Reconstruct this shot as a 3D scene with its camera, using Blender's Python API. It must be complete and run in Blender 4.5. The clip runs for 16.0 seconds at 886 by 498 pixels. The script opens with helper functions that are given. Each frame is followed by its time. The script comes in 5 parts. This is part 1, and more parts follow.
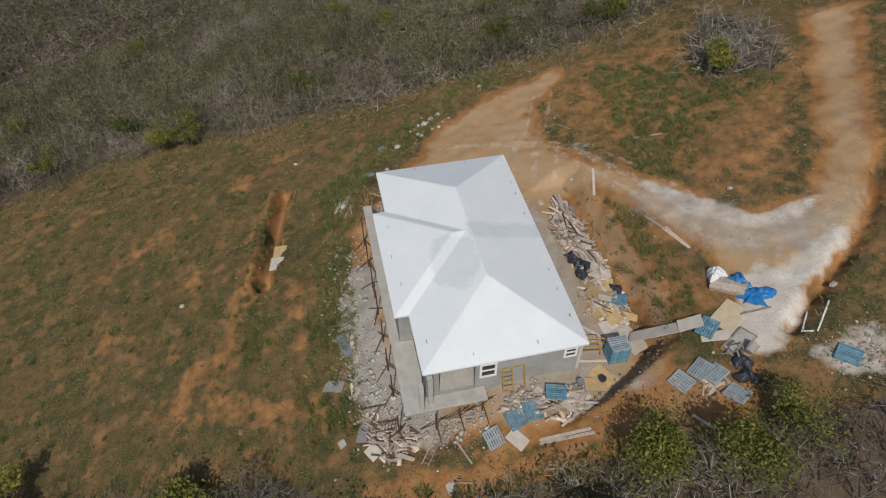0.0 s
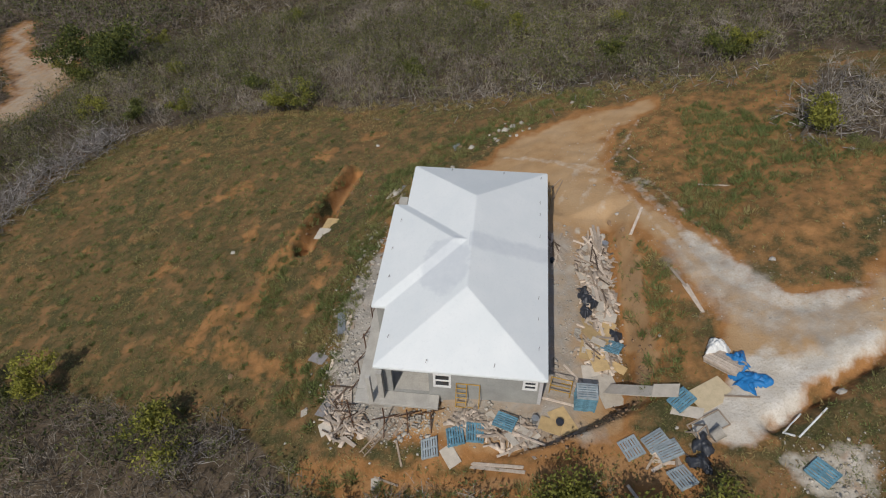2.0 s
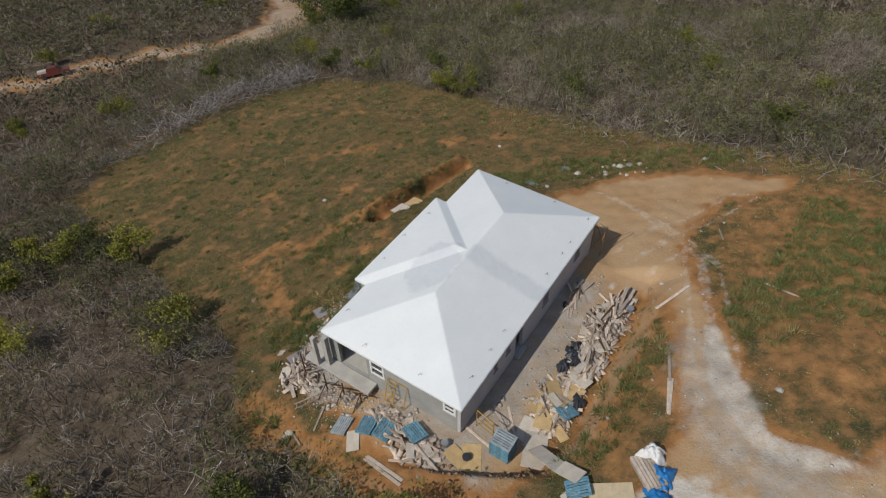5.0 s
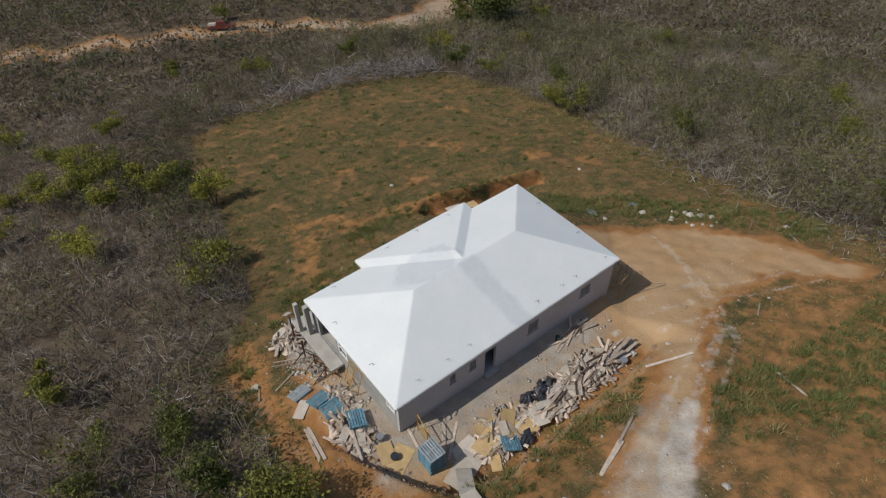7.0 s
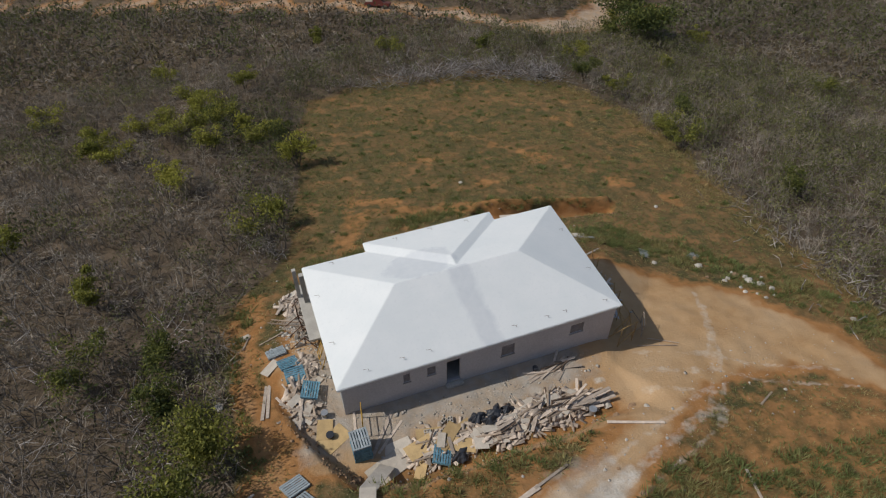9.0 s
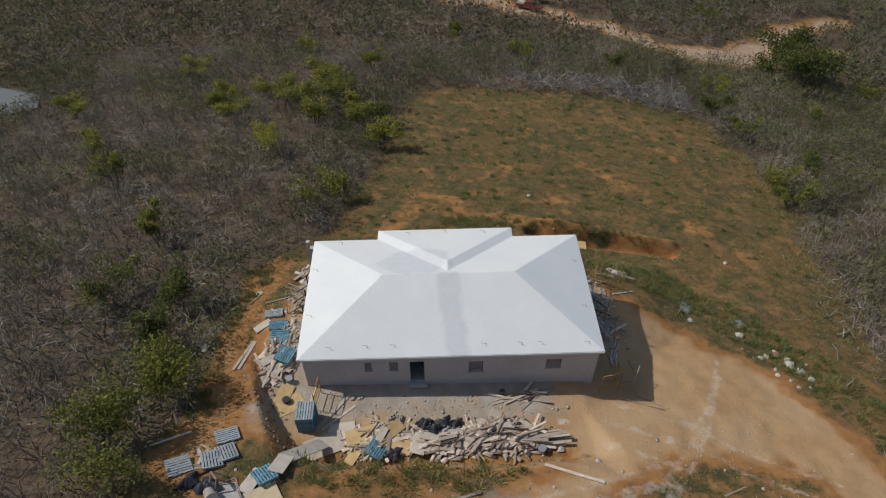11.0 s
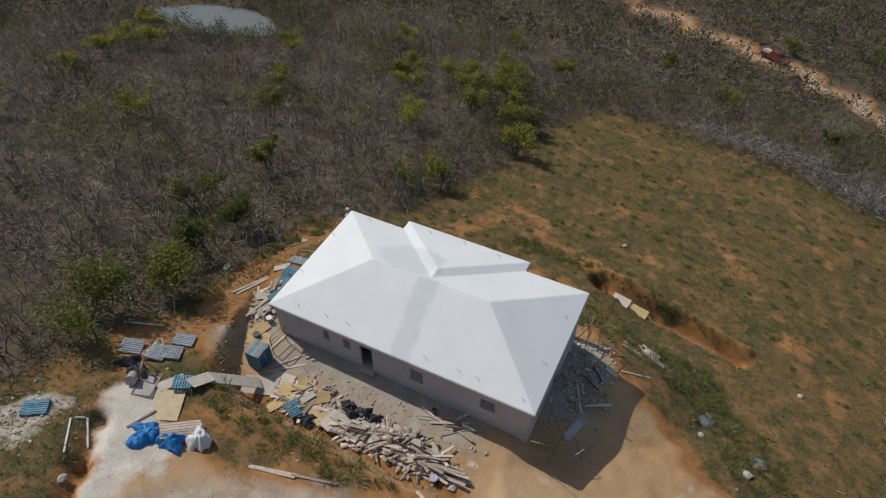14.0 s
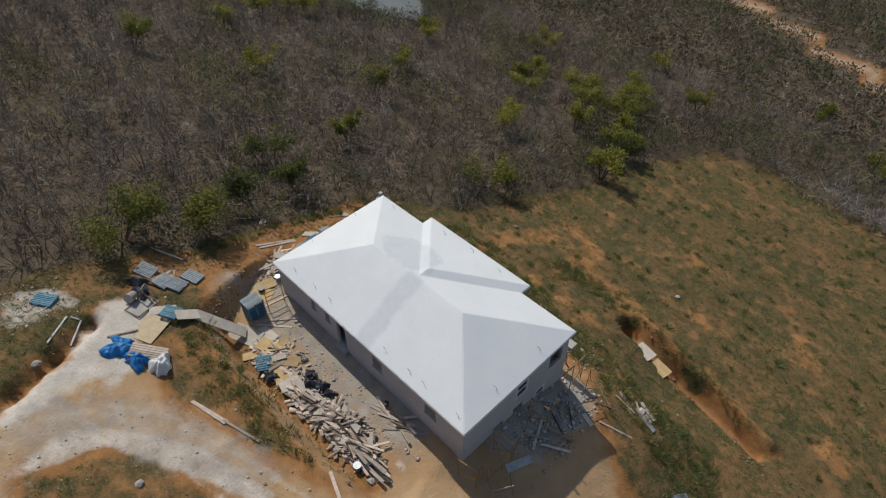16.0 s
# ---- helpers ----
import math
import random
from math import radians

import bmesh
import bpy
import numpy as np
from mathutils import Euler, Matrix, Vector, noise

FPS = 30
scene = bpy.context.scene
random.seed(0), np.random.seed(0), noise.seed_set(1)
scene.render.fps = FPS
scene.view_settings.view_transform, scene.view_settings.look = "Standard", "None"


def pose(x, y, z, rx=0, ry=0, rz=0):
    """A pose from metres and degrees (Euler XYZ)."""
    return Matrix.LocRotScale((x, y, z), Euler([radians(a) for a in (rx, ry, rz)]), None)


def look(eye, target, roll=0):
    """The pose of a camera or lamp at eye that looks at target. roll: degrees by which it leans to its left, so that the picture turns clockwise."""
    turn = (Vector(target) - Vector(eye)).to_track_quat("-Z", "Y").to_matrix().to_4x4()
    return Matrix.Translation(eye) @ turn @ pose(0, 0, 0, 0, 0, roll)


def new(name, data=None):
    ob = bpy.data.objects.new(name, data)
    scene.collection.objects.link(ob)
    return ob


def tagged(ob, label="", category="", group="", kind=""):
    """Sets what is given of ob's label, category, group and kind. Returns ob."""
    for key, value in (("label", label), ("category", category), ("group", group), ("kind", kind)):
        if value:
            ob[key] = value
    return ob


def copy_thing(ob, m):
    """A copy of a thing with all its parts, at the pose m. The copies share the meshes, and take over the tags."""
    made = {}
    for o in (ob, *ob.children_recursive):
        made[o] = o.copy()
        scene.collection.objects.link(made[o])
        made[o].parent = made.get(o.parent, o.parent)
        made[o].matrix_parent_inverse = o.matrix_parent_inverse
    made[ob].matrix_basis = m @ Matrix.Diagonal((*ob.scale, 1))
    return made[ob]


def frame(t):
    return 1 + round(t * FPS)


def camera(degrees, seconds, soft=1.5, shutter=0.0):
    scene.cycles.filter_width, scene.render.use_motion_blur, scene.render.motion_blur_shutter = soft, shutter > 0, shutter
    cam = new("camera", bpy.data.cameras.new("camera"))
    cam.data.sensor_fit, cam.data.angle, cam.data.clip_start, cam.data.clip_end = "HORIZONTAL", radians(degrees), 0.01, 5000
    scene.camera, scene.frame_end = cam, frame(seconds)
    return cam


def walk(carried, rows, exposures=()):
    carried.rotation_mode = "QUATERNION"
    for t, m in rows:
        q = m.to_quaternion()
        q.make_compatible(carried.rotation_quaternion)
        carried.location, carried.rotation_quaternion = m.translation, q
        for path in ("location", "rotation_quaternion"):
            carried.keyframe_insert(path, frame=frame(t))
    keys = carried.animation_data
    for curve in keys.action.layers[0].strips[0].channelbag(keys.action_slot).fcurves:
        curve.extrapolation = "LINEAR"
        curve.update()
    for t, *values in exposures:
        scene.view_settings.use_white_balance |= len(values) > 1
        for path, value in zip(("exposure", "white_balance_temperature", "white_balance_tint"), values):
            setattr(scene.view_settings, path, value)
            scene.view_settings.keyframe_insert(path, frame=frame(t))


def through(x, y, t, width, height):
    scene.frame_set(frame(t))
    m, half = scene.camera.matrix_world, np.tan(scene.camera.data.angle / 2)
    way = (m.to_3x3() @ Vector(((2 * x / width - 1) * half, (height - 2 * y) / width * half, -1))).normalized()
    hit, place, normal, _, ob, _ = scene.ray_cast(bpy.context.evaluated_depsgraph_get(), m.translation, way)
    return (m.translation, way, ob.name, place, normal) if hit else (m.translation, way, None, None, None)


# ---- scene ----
cam = camera(68.6, 16.0, soft=1.15)
PATH = [
    (0, (-19.612, 12.854, 33.62), (-18.262, 12.563, 32.174), -0.3),
    (0.5, (-20.081, 10.454, 33.58), (-18.707, 10.277, 32.137), -0.7),
    (1, (-20.258, 8.027, 33.592), (-18.874, 7.967, 32.15), -0.8),
    (1.5, (-20.158, 5.622, 33.631), (-18.774, 5.677, 32.188), -1.0),
    (2, (-19.915, 3.206, 33.608), (-18.539, 3.377, 32.166), -1.2),
    (2.5, (-19.505, 0.866, 33.59), (-18.147, 1.151, 32.149), -1.4),
    (3, (-18.969, -1.381, 33.577), (-17.637, -0.988, 32.138), -1.5),
    (3.5, (-18.234, -3.529, 33.526), (-16.935, -3.03, 32.09), -1.5),
    (4, (-17.363, -5.604, 33.464), (-16.107, -5.004, 32.029), -1.5),
    (4.2, (-16.941, -6.385, 33.458), (-15.704, -5.746, 32.023), -1.5),
    (6.3, (-11.691, -13.984, 33.146), (-10.706, -12.971, 31.731), -0.8),
    (6.5, (-10.998, -14.616, 33.142), (-10.046, -13.571, 31.728), -0.8),
    (7, (-9.191, -16.044, 33.161), (-8.323, -14.928, 31.746), -0.6),
    (7.5, (-7.245, -17.322, 33.227), (-6.47, -16.142, 31.811), -0.6),
    (8, (-5.256, -18.447, 33.302), (-4.576, -17.21, 31.885), -0.4),
    (8.5, (-3.19, -19.43, 33.374), (-2.61, -18.145, 31.955), -0.3),
    (9, (-1.074, -20.304, 33.439), (-0.598, -18.978, 32.019), -0.2),
    (9.2, (-0.198, -20.555, 33.46), (0.237, -19.216, 32.04), -0.1),
    (11.3, (9.361, -22.04, 33.801), (9.329, -20.63, 32.383), -0.4),
    (11.5, (10.288, -21.997, 33.818), (10.212, -20.588, 32.401), -0.3),
    (12, (12.639, -21.691, 33.936), (12.448, -20.293, 32.519), -0.3),
    (12.5, (15.018, -21.165, 34.026), (14.713, -19.788, 32.608), -0.3),
    (13, (17.303, -20.531, 34.131), (16.887, -19.185, 32.712), -0.3),
    (13.5, (19.46, -19.701, 34.191), (18.937, -18.393, 32.771), -0.2),
    (14, (21.629, -18.686, 34.27), (21.001, -17.426, 32.849), -0.1),
    (14.5, (23.77, -17.429, 34.275), (23.04, -16.226, 32.854), -0.2),
    (15, (25.781, -16.018, 34.296), (24.953, -14.881, 32.874), -0.2),
    (15.5, (27.605, -14.445, 34.32), (26.688, -13.382, 32.896), -0.2),
    (16, (29.411, -12.773, 34.363), (28.408, -11.79, 32.939), -0.3),
]
walk(cam, [(t, look(eye, target, roll)) for t, eye, target, roll in PATH])

# ---- light ----
SUN_WAY = Vector((-0.87, 0.23, 1.0)).normalized()      # towards the sun
world = bpy.data.worlds.new("sky")
scene.world = world
world.use_nodes = True
wn = world.node_tree.nodes
sky = wn.new("ShaderNodeTexSky")
sky.sky_type = "NISHITA"
sky.sun_disc = False
sky.sun_elevation = math.asin(SUN_WAY.z)
sky.sun_rotation = math.atan2(SUN_WAY.x, SUN_WAY.y)
sky.air_density, sky.dust_density = 1.0, 1.5
wn["Background"].inputs["Strength"].default_value = 0.09
world.node_tree.links.new(sky.outputs[0], wn["Background"].inputs["Color"])
sun = new("sun", bpy.data.lights.new("sun", "SUN"))
sun.data.energy, sun.data.angle, sun.data.color = 3.1, radians(0.6), (1.0, 0.95, 0.87)
sun.matrix_world = look(SUN_WAY * 100, (0, 0, 0))
scene.view_settings.exposure = 0.0

# ---- materials ----
def material(name, rough=0.8, metal=0.0):
    m = bpy.data.materials.new(name)
    m.use_nodes = True
    b = m.node_tree.nodes["Principled BSDF"]
    b.inputs["Roughness"].default_value = rough
    b.inputs["Metallic"].default_value = metal
    b.inputs["Specular IOR Level"].default_value = 0.25
    return m, m.node_tree.nodes, m.node_tree.links, b


def tex_noise(n, l, scale, detail=6.0, vec=None, rough=0.6):
    t = n.new("ShaderNodeTexNoise")
    t.inputs["Scale"].default_value = scale
    t.inputs["Detail"].default_value = detail
    t.inputs["Roughness"].default_value = rough
    if vec is None:
        vec = n.new("ShaderNodeTexCoord").outputs["Object"]
    l.new(vec, t.inputs["Vector"])
    return t.outputs["Fac"]


def ramp(n, l, fac, lo, hi, c0=(0, 0, 0, 1), c1=(1, 1, 1, 1)):
    r = n.new("ShaderNodeValToRGB")
    r.color_ramp.elements[0].position, r.color_ramp.elements[1].position = lo, hi
    r.color_ramp.elements[0].color, r.color_ramp.elements[1].color = c0, c1
    l.new(fac, r.inputs["Fac"])
    return r.outputs["Color"]


def mix(n, l, fac, a, b, blend="MIX"):
    m = n.new("ShaderNodeMix")
    m.data_type, m.blend_type = "RGBA", blend
    for sock, v in (("Factor", fac), ("A", a), ("B", b)):
        s = next(i for i in m.inputs if i.name == sock and i.type == ("VALUE" if sock == "Factor" else "RGBA"))
        if isinstance(v, (int, float)):
            s.default_value = v
        elif isinstance(v, tuple):
            s.default_value = (*v[:3], 1)
        else:
            l.new(v, s)
    return next(o for o in m.outputs if o.type == "RGBA")


def maths(n, l, op, a, b=0.0):
    m = n.new("ShaderNodeMath")
    m.operation = op
    for i, v in enumerate((a, b)):
        if isinstance(v, (int, float)):
            m.inputs[i].default_value = v
        else:
            l.new(v, m.inputs[i])
    return m.outputs[0]


def bump(n, l, b, fac, strength=0.4, dist=0.02):
    k = n.new("ShaderNodeBump")
    k.inputs["Strength"].default_value, k.inputs["Distance"].default_value = strength, dist
    l.new(fac, k.inputs["Height"])
    l.new(k.outputs[0], b.inputs["Normal"])


def plain(name, col, dark=0.7, scale=3.0, fine=40.0, rough=0.8, metal=0.0, vary=0.25, relief=0.25, dist=0.01):
    """A surface with stains, grain and a little difference from piece to piece."""
    m, n, l, b = material(name, rough, metal)
    c = mix(n, l, ramp(n, l, tex_noise(n, l, scale), 0.35, 0.7), tuple(v * dark for v in col), col)
    c = mix(n, l, ramp(n, l, tex_noise(n, l, fine, 3), 0.3, 0.75), mix(n, l, 1.0, c, (0.8, 0.8, 0.8), "MULTIPLY"), c)
    info = n.new("ShaderNodeObjectInfo")
    own = n.new("ShaderNodeNewGeometry").outputs["Random Per Island"]
    own = maths(n, l, "FRACT", maths(n, l, "ADD", info.outputs["Random"], own))
    k = maths(n, l, "ADD", maths(n, l, "MULTIPLY", own, vary), 1 - vary / 2)
    hsv = n.new("ShaderNodeHueSaturation")
    l.new(k, hsv.inputs["Value"])
    l.new(c, hsv.inputs["Color"])
    l.new(hsv.outputs[0], b.inputs["Base Color"])
    bump(n, l, b, tex_noise(n, l, fine, 4), relief, dist)
    return m


def foliage(name, col, col2, rough=0.7, through=0.0):
    """Leaves or twigs whose tint differs from plant to plant and from leaf to leaf."""
    m, n, l, b = material(name, rough)
    at = n.new("ShaderNodeAttribute")
    at.attribute_name = "tint"
    geo = n.new("ShaderNodeNewGeometry")
    c = mix(n, l, at.outputs["Fac"], col, col2)
    k = maths(n, l, "ADD", maths(n, l, "MULTIPLY", geo.outputs["Random Per Island"], 0.7), 0.65)
    hsv = n.new("ShaderNodeHueSaturation")
    l.new(k, hsv.inputs["Value"])
    l.new(c, hsv.inputs["Color"])
    l.new(hsv.outputs[0], b.inputs["Base Color"])
    if through:
        glow = n.new("ShaderNodeBsdfTranslucent")
        l.new(hsv.outputs[0], glow.inputs["Color"])
        both = n.new("ShaderNodeMixShader")
        both.inputs[0].default_value = through
        l.new(b.outputs[0], both.inputs[1])
        l.new(glow.outputs[0], both.inputs[2])
        l.new(both.outputs[0], n["Material Output"].inputs["Surface"])
    return m


def ground_material():
    m, n, l, b = material("earth", 0.95)
    b.inputs["Specular IOR Level"].default_value = 0.1
    pos = n.new("ShaderNodeNewGeometry").outputs["Position"]
    at = n.new("ShaderNodeAttribute")
    at.attribute_name = "zone"
    sep = n.new("ShaderNodeSeparateColor")
    l.new(at.outputs["Color"], sep.inputs[0])
    soil, pale, scrub, grey = sep.outputs[0], sep.outputs[1], sep.outputs[2], at.outputs["Alpha"]
    big, mid, fine = (tex_noise(n, l, s, d, pos) for s, d in ((0.16, 5), (0.9, 6), (7.0, 5)))
    orange = mix(n, l, ramp(n, l, mid, 0.35, 0.68), (0.31, 0.175, 0.075), (0.42, 0.262, 0.128))
    orange = mix(n, l, ramp(n, l, big, 0.3, 0.75), orange, (0.42, 0.295, 0.175))
    turf = mix(n, l, ramp(n, l, mid, 0.42, 0.6), (0.062, 0.058, 0.024), (0.155, 0.098, 0.044))
    turf = mix(n, l, maths(n, l, "MULTIPLY", ramp(n, l, big, 0.45, 0.65), 0.6), turf, (0.18, 0.1, 0.044))
    turf = mix(n, l, maths(n, l, "MULTIPLY", ramp(n, l, tex_noise(n, l, 2.4, 5, pos), 0.5, 0.62), 0.7), turf, (0.055, 0.06, 0.023))
    turf = mix(n, l, ramp(n, l, tex_noise(n, l, 0.55, 5, pos), 0.53, 0.64), turf, (0.23, 0.125, 0.055))
    turf = mix(n, l, ramp(n, l, fine, 0.5, 0.75), turf, (0.17, 0.135, 0.065))
    bare = maths(n, l, "ADD", soil, maths(n, l, "MULTIPLY", maths(n, l, "SUBTRACT", mid, 0.5), 0.9))
    deep = mix(n, l, ramp(n, l, mid, 0.35, 0.68), (0.25, 0.12, 0.043), (0.34, 0.175, 0.07))
    orange = mix(n, l, ramp(n, l, soil, 0.8, 1.0), deep, orange)
    c = mix(n, l, ramp(n, l, bare, 0.34, 0.66), turf, orange)
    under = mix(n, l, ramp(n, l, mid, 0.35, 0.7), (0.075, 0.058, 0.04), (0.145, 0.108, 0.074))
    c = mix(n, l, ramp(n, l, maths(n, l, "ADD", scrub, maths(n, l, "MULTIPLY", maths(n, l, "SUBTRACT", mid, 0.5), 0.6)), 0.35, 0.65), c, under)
    chalk = mix(n, l, ramp(n, l, mid, 0.3, 0.7), (0.46, 0.41, 0.34), (0.6, 0.56, 0.5))
    chalk = mix(n, l, ramp(n, l, fine, 0.5, 0.8), chalk, (0.42, 0.36, 0.28))
    k = maths(n, l, "ADD", pale, maths(n, l, "MULTIPLY", maths(n, l, "SUBTRACT", tex_noise(n, l, 1.6, 6, pos), 0.5), 0.8))
    c = mix(n, l, ramp(n, l, k, 0.3, 0.75), c, chalk)
    ash = mix(n, l, ramp(n, l, mid, 0.3, 0.7), (0.25, 0.225, 0.19), (0.38, 0.35, 0.31))
    k = maths(n, l, "ADD", grey, maths(n, l, "MULTIPLY", maths(n, l, "SUBTRACT", tex_noise(n, l, 1.1, 6, pos), 0.5), 0.9))
    c = mix(n, l, ramp(n, l, k, 0.25, 0.85), c, ash)
    speck = ramp(n, l, tex_noise(n, l, 14.0, 2, pos), 0.66, 0.72)
    c = mix(n, l, maths(n, l, "MULTIPLY", speck, 0.35), c, (0.5, 0.42, 0.33))
    l.new(c, b.inputs["Base Color"])
    bump(n, l, b, maths(n, l, "ADD", fine, maths(n, l, "MULTIPLY", mid, 2.0)), 0.6, 0.08)
    return m


def roof_material():
    """White roof paint, with a duller strip and patch where one coat is missing."""
    m, n, l, b = material("roof_paint", 0.55)
    co = n.new("ShaderNodeTexCoord").outputs["Object"]
    xyz = n.new("ShaderNodeSeparateXYZ")
    l.new(co, xyz.inputs[0])
    x, y = xyz.outputs[0], xyz.outputs[1]
    wob = maths(n, l, "MULTIPLY", maths(n, l, "SUBTRACT", tex_noise(n, l, 0.9, 3, co), 0.5), 1.0)
    centre = maths(n, l, "ADD", maths(n, l, "MULTIPLY", y, -0.10), 9.35)
    off = maths(n, l, "ABSOLUTE", maths(n, l, "SUBTRACT", maths(n, l, "ADD", x, maths(n, l, "MULTIPLY", wob, 0.9)), centre))
    strip = maths(n, l, "MULTIPLY", ramp(n, l, off, 0.5, 0.85, (1, 1, 1, 1), (0, 0, 0, 1)), maths(n, l, "LESS_THAN", y, 5.1))
    px = maths(n, l, "DIVIDE", maths(n, l, "SUBTRACT", x, 6.9), 2.5)
    py = maths(n, l, "DIVIDE", maths(n, l, "SUBTRACT", y, 6.4), 1.7)
    d = maths(n, l, "ADD", maths(n, l, "MULTIPLY", px, px), maths(n, l, "MULTIPLY", py, py))
    blob = ramp(n, l, maths(n, l, "ADD", d, maths(n, l, "MULTIPLY", wob, 1.5)), 0.6, 0.9, (1, 1, 1, 1), (0, 0, 0, 1))
    dull = maths(n, l, "MAXIMUM", strip, blob)
    white = mix(n, l, ramp(n, l, tex_noise(n, l, 0.5, 5, co), 0.35, 0.7), (0.62, 0.65, 0.655), (0.67, 0.69, 0.69))
    white = mix(n, l, ramp(n, l, tex_noise(n, l, 6.0, 5, co), 0.55, 0.85), white, (0.58, 0.605, 0.615))
    old = mix(n, l, ramp(n, l, tex_noise(n, l, 2.0, 5, co), 0.3, 0.7), (0.49, 0.52, 0.55), (0.55, 0.575, 0.595))
    c = mix(n, l, maths(n, l, "MULTIPLY", dull, 0.75), white, old)
    l.new(c, b.inputs["Base Color"])
    bump(n, l, b, tex_noise(n, l, 9.0, 5, co), 0.15, 0.02)
    return m


EARTH = ground_material()
ROOF = roof_material()
CONCRETE = plain("raw_concrete", (0.36, 0.36, 0.34), 0.75, 0.8, 12)
RENDER_WALL = plain("primed_render", (0.56, 0.545, 0.55), 0.88, 0.6, 9, vary=0.05)
SLAB = plain("cast_concrete", (0.46, 0.44, 0.4), 0.78, 1.2, 15)
TIMBER = plain("weathered_timber", (0.42, 0.33, 0.25), 0.65, 4, 60, vary=0.6)
PALE_TIMBER = plain("pale_timber", (0.6, 0.5, 0.41), 0.7, 4, 60, vary=0.75)
DARK_TIMBER = plain("dark_timber", (0.14, 0.1, 0.075), 0.6, 4, 60, vary=0.5)
PLY = plain("plywood", (0.56, 0.4, 0.2), 0.75, 2, 30, vary=0.5)
PLY_PALE = plain("dusty_plywood", (0.58, 0.52, 0.44), 0.8, 2, 30, vary=0.3)
PLY_TAN = plain("sun_bleached_plywood", (0.6, 0.49, 0.32), 0.8, 2, 30, vary=0.1)
POLE = plain("ochre_pole_timber", (0.45, 0.29, 0.12), 0.7, 4, 40, vary=0.4)
BLUE = plain("worn_blue_paint", (0.17, 0.35, 0.45), 0.6, 5, 40, vary=0.35)
BLUE_GREY = plain("dusty_blue_paint", (0.36, 0.41, 0.43), 0.75, 5, 40, vary=0.35)
TARP = plain("blue_tarpaulin", (0.025, 0.2, 0.5), 0.75, 3, 20, rough=0.45, vary=0.1)
PLASTIC_WHITE = plain("white_plastic_sheet", (0.72, 0.72, 0.7), 0.85, 3, 20, rough=0.45, vary=0.1)
BLACK = plain("black_plastic", (0.045, 0.05, 0.062), 0.7, 3, 20, rough=0.4, vary=0.3)
METAL = plain("galvanised_metal", (0.5, 0.52, 0.54), 0.75, 3, 30, rough=0.45, metal=0.6)
RUST = plain("rusty_steel", (0.15, 0.08, 0.05), 0.6, 8, 50, rough=0.8, metal=0.3)
YELLOW = plain("yellow_paint", (0.5, 0.3, 0.06), 0.7, 5, 40)
STONE = plain("limestone", (0.52, 0.48, 0.42), 0.75, 2, 12, vary=0.5)
RED_STONE = plain("ochre_rock", (0.34, 0.22, 0.13), 0.7, 2, 12, vary=0.4)
FRAME_WHITE = plain("white_window_frame", (0.8, 0.8, 0.79), 0.9, 3, 30, rough=0.4, vary=0.0)
GREY_BOARD = plain("grey_board", (0.3, 0.28, 0.28), 0.75, 5, 30, vary=0.2)
INSIDE = plain("unlit_inner_plaster", (0.4, 0.39, 0.37), 0.8, 1, 12)
TWIG = foliage("dry_twigs", (0.118, 0.097, 0.077), (0.31, 0.275, 0.225))
DEAD = foliage("bleached_branches", (0.08, 0.068, 0.06), (0.42, 0.39, 0.365))
DRY_LEAF = foliage("dull_scrub_leaves", (0.11, 0.092, 0.045), (0.19, 0.145, 0.09), through=0.35)
OLIVE = foliage("olive_scrub_leaves", (0.075, 0.088, 0.032), (0.23, 0.22, 0.085), through=0.4)
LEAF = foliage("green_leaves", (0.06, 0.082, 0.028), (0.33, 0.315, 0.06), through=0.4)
BLADE = foliage("grass_blades", (0.165, 0.2, 0.07), (0.42, 0.32, 0.15), through=0.4)
BARK = plain("bark", (0.16, 0.13, 0.1), 0.65, 5, 30)
m, n, l, b = material("window_glass", 0.05)
b.inputs["Base Color"].default_value, b.inputs["Specular IOR Level"].default_value = (0.03, 0.035, 0.04, 1), 0.6
GLASS = m

# ---- ground ----
SLOPE = (0.551, -4.523, -18.608, -4.16, 4.007, 3.618, -1.295, 0.619, -0.059, -0.707)


def smooth(a, b, v):
    t = np.clip((v - a) / (b - a), 0, 1)
    return t * t * (3 - 2 * t)


def wave(x, y, s, seed):
    """A cheap sum of sines, uneven, about -1 to 1."""
    r = np.random.RandomState(seed)
    out = np.zeros(np.shape(x))
    for k in range(7):
        a, f, p = r.uniform(0, 6.28), r.uniform(0.6, 2.2) / s, r.uniform(0, 6.28)
        out = out + np.sin((x * math.cos(a) + y * math.sin(a)) * f * 2.2 + p + 1.3 * np.sin((y * math.cos(a) - x * math.sin(a)) * f * 1.3 + p * 2))
    return out / 4.2


def hillside(x, y):
    """The slope of the hill, falling away behind the house."""
    x, y = 110 * np.tanh(x / 110) / 60, 140 * np.tanh(y / 140) / 60
    s = SLOPE
    return (s[0] + s[1] * x + s[2] * y + s[3] * x * x + s[4] * x * y + s[5] * y * y
            + s[6] * x ** 3 + s[7] * x * x * y + s[8] * x * y * y + s[9] * y ** 3)


def away(x, y, line):
    """The distance to a line of points."""
    best = np.full(np.shape(x), 1e9)
    for (x0, y0), (x1, y1) in zip(line[:-1], line[1:]):
        dx, dy = x1 - x0, y1 - y0
        t = np.clip(((x - x0) * dx + (y - y0) * dy) / (dx * dx + dy * dy + 1e-9), 0, 1)
        best = np.minimum(best, np.hypot(x - x0 - t * dx, y - y0 - t * dy))
    return best


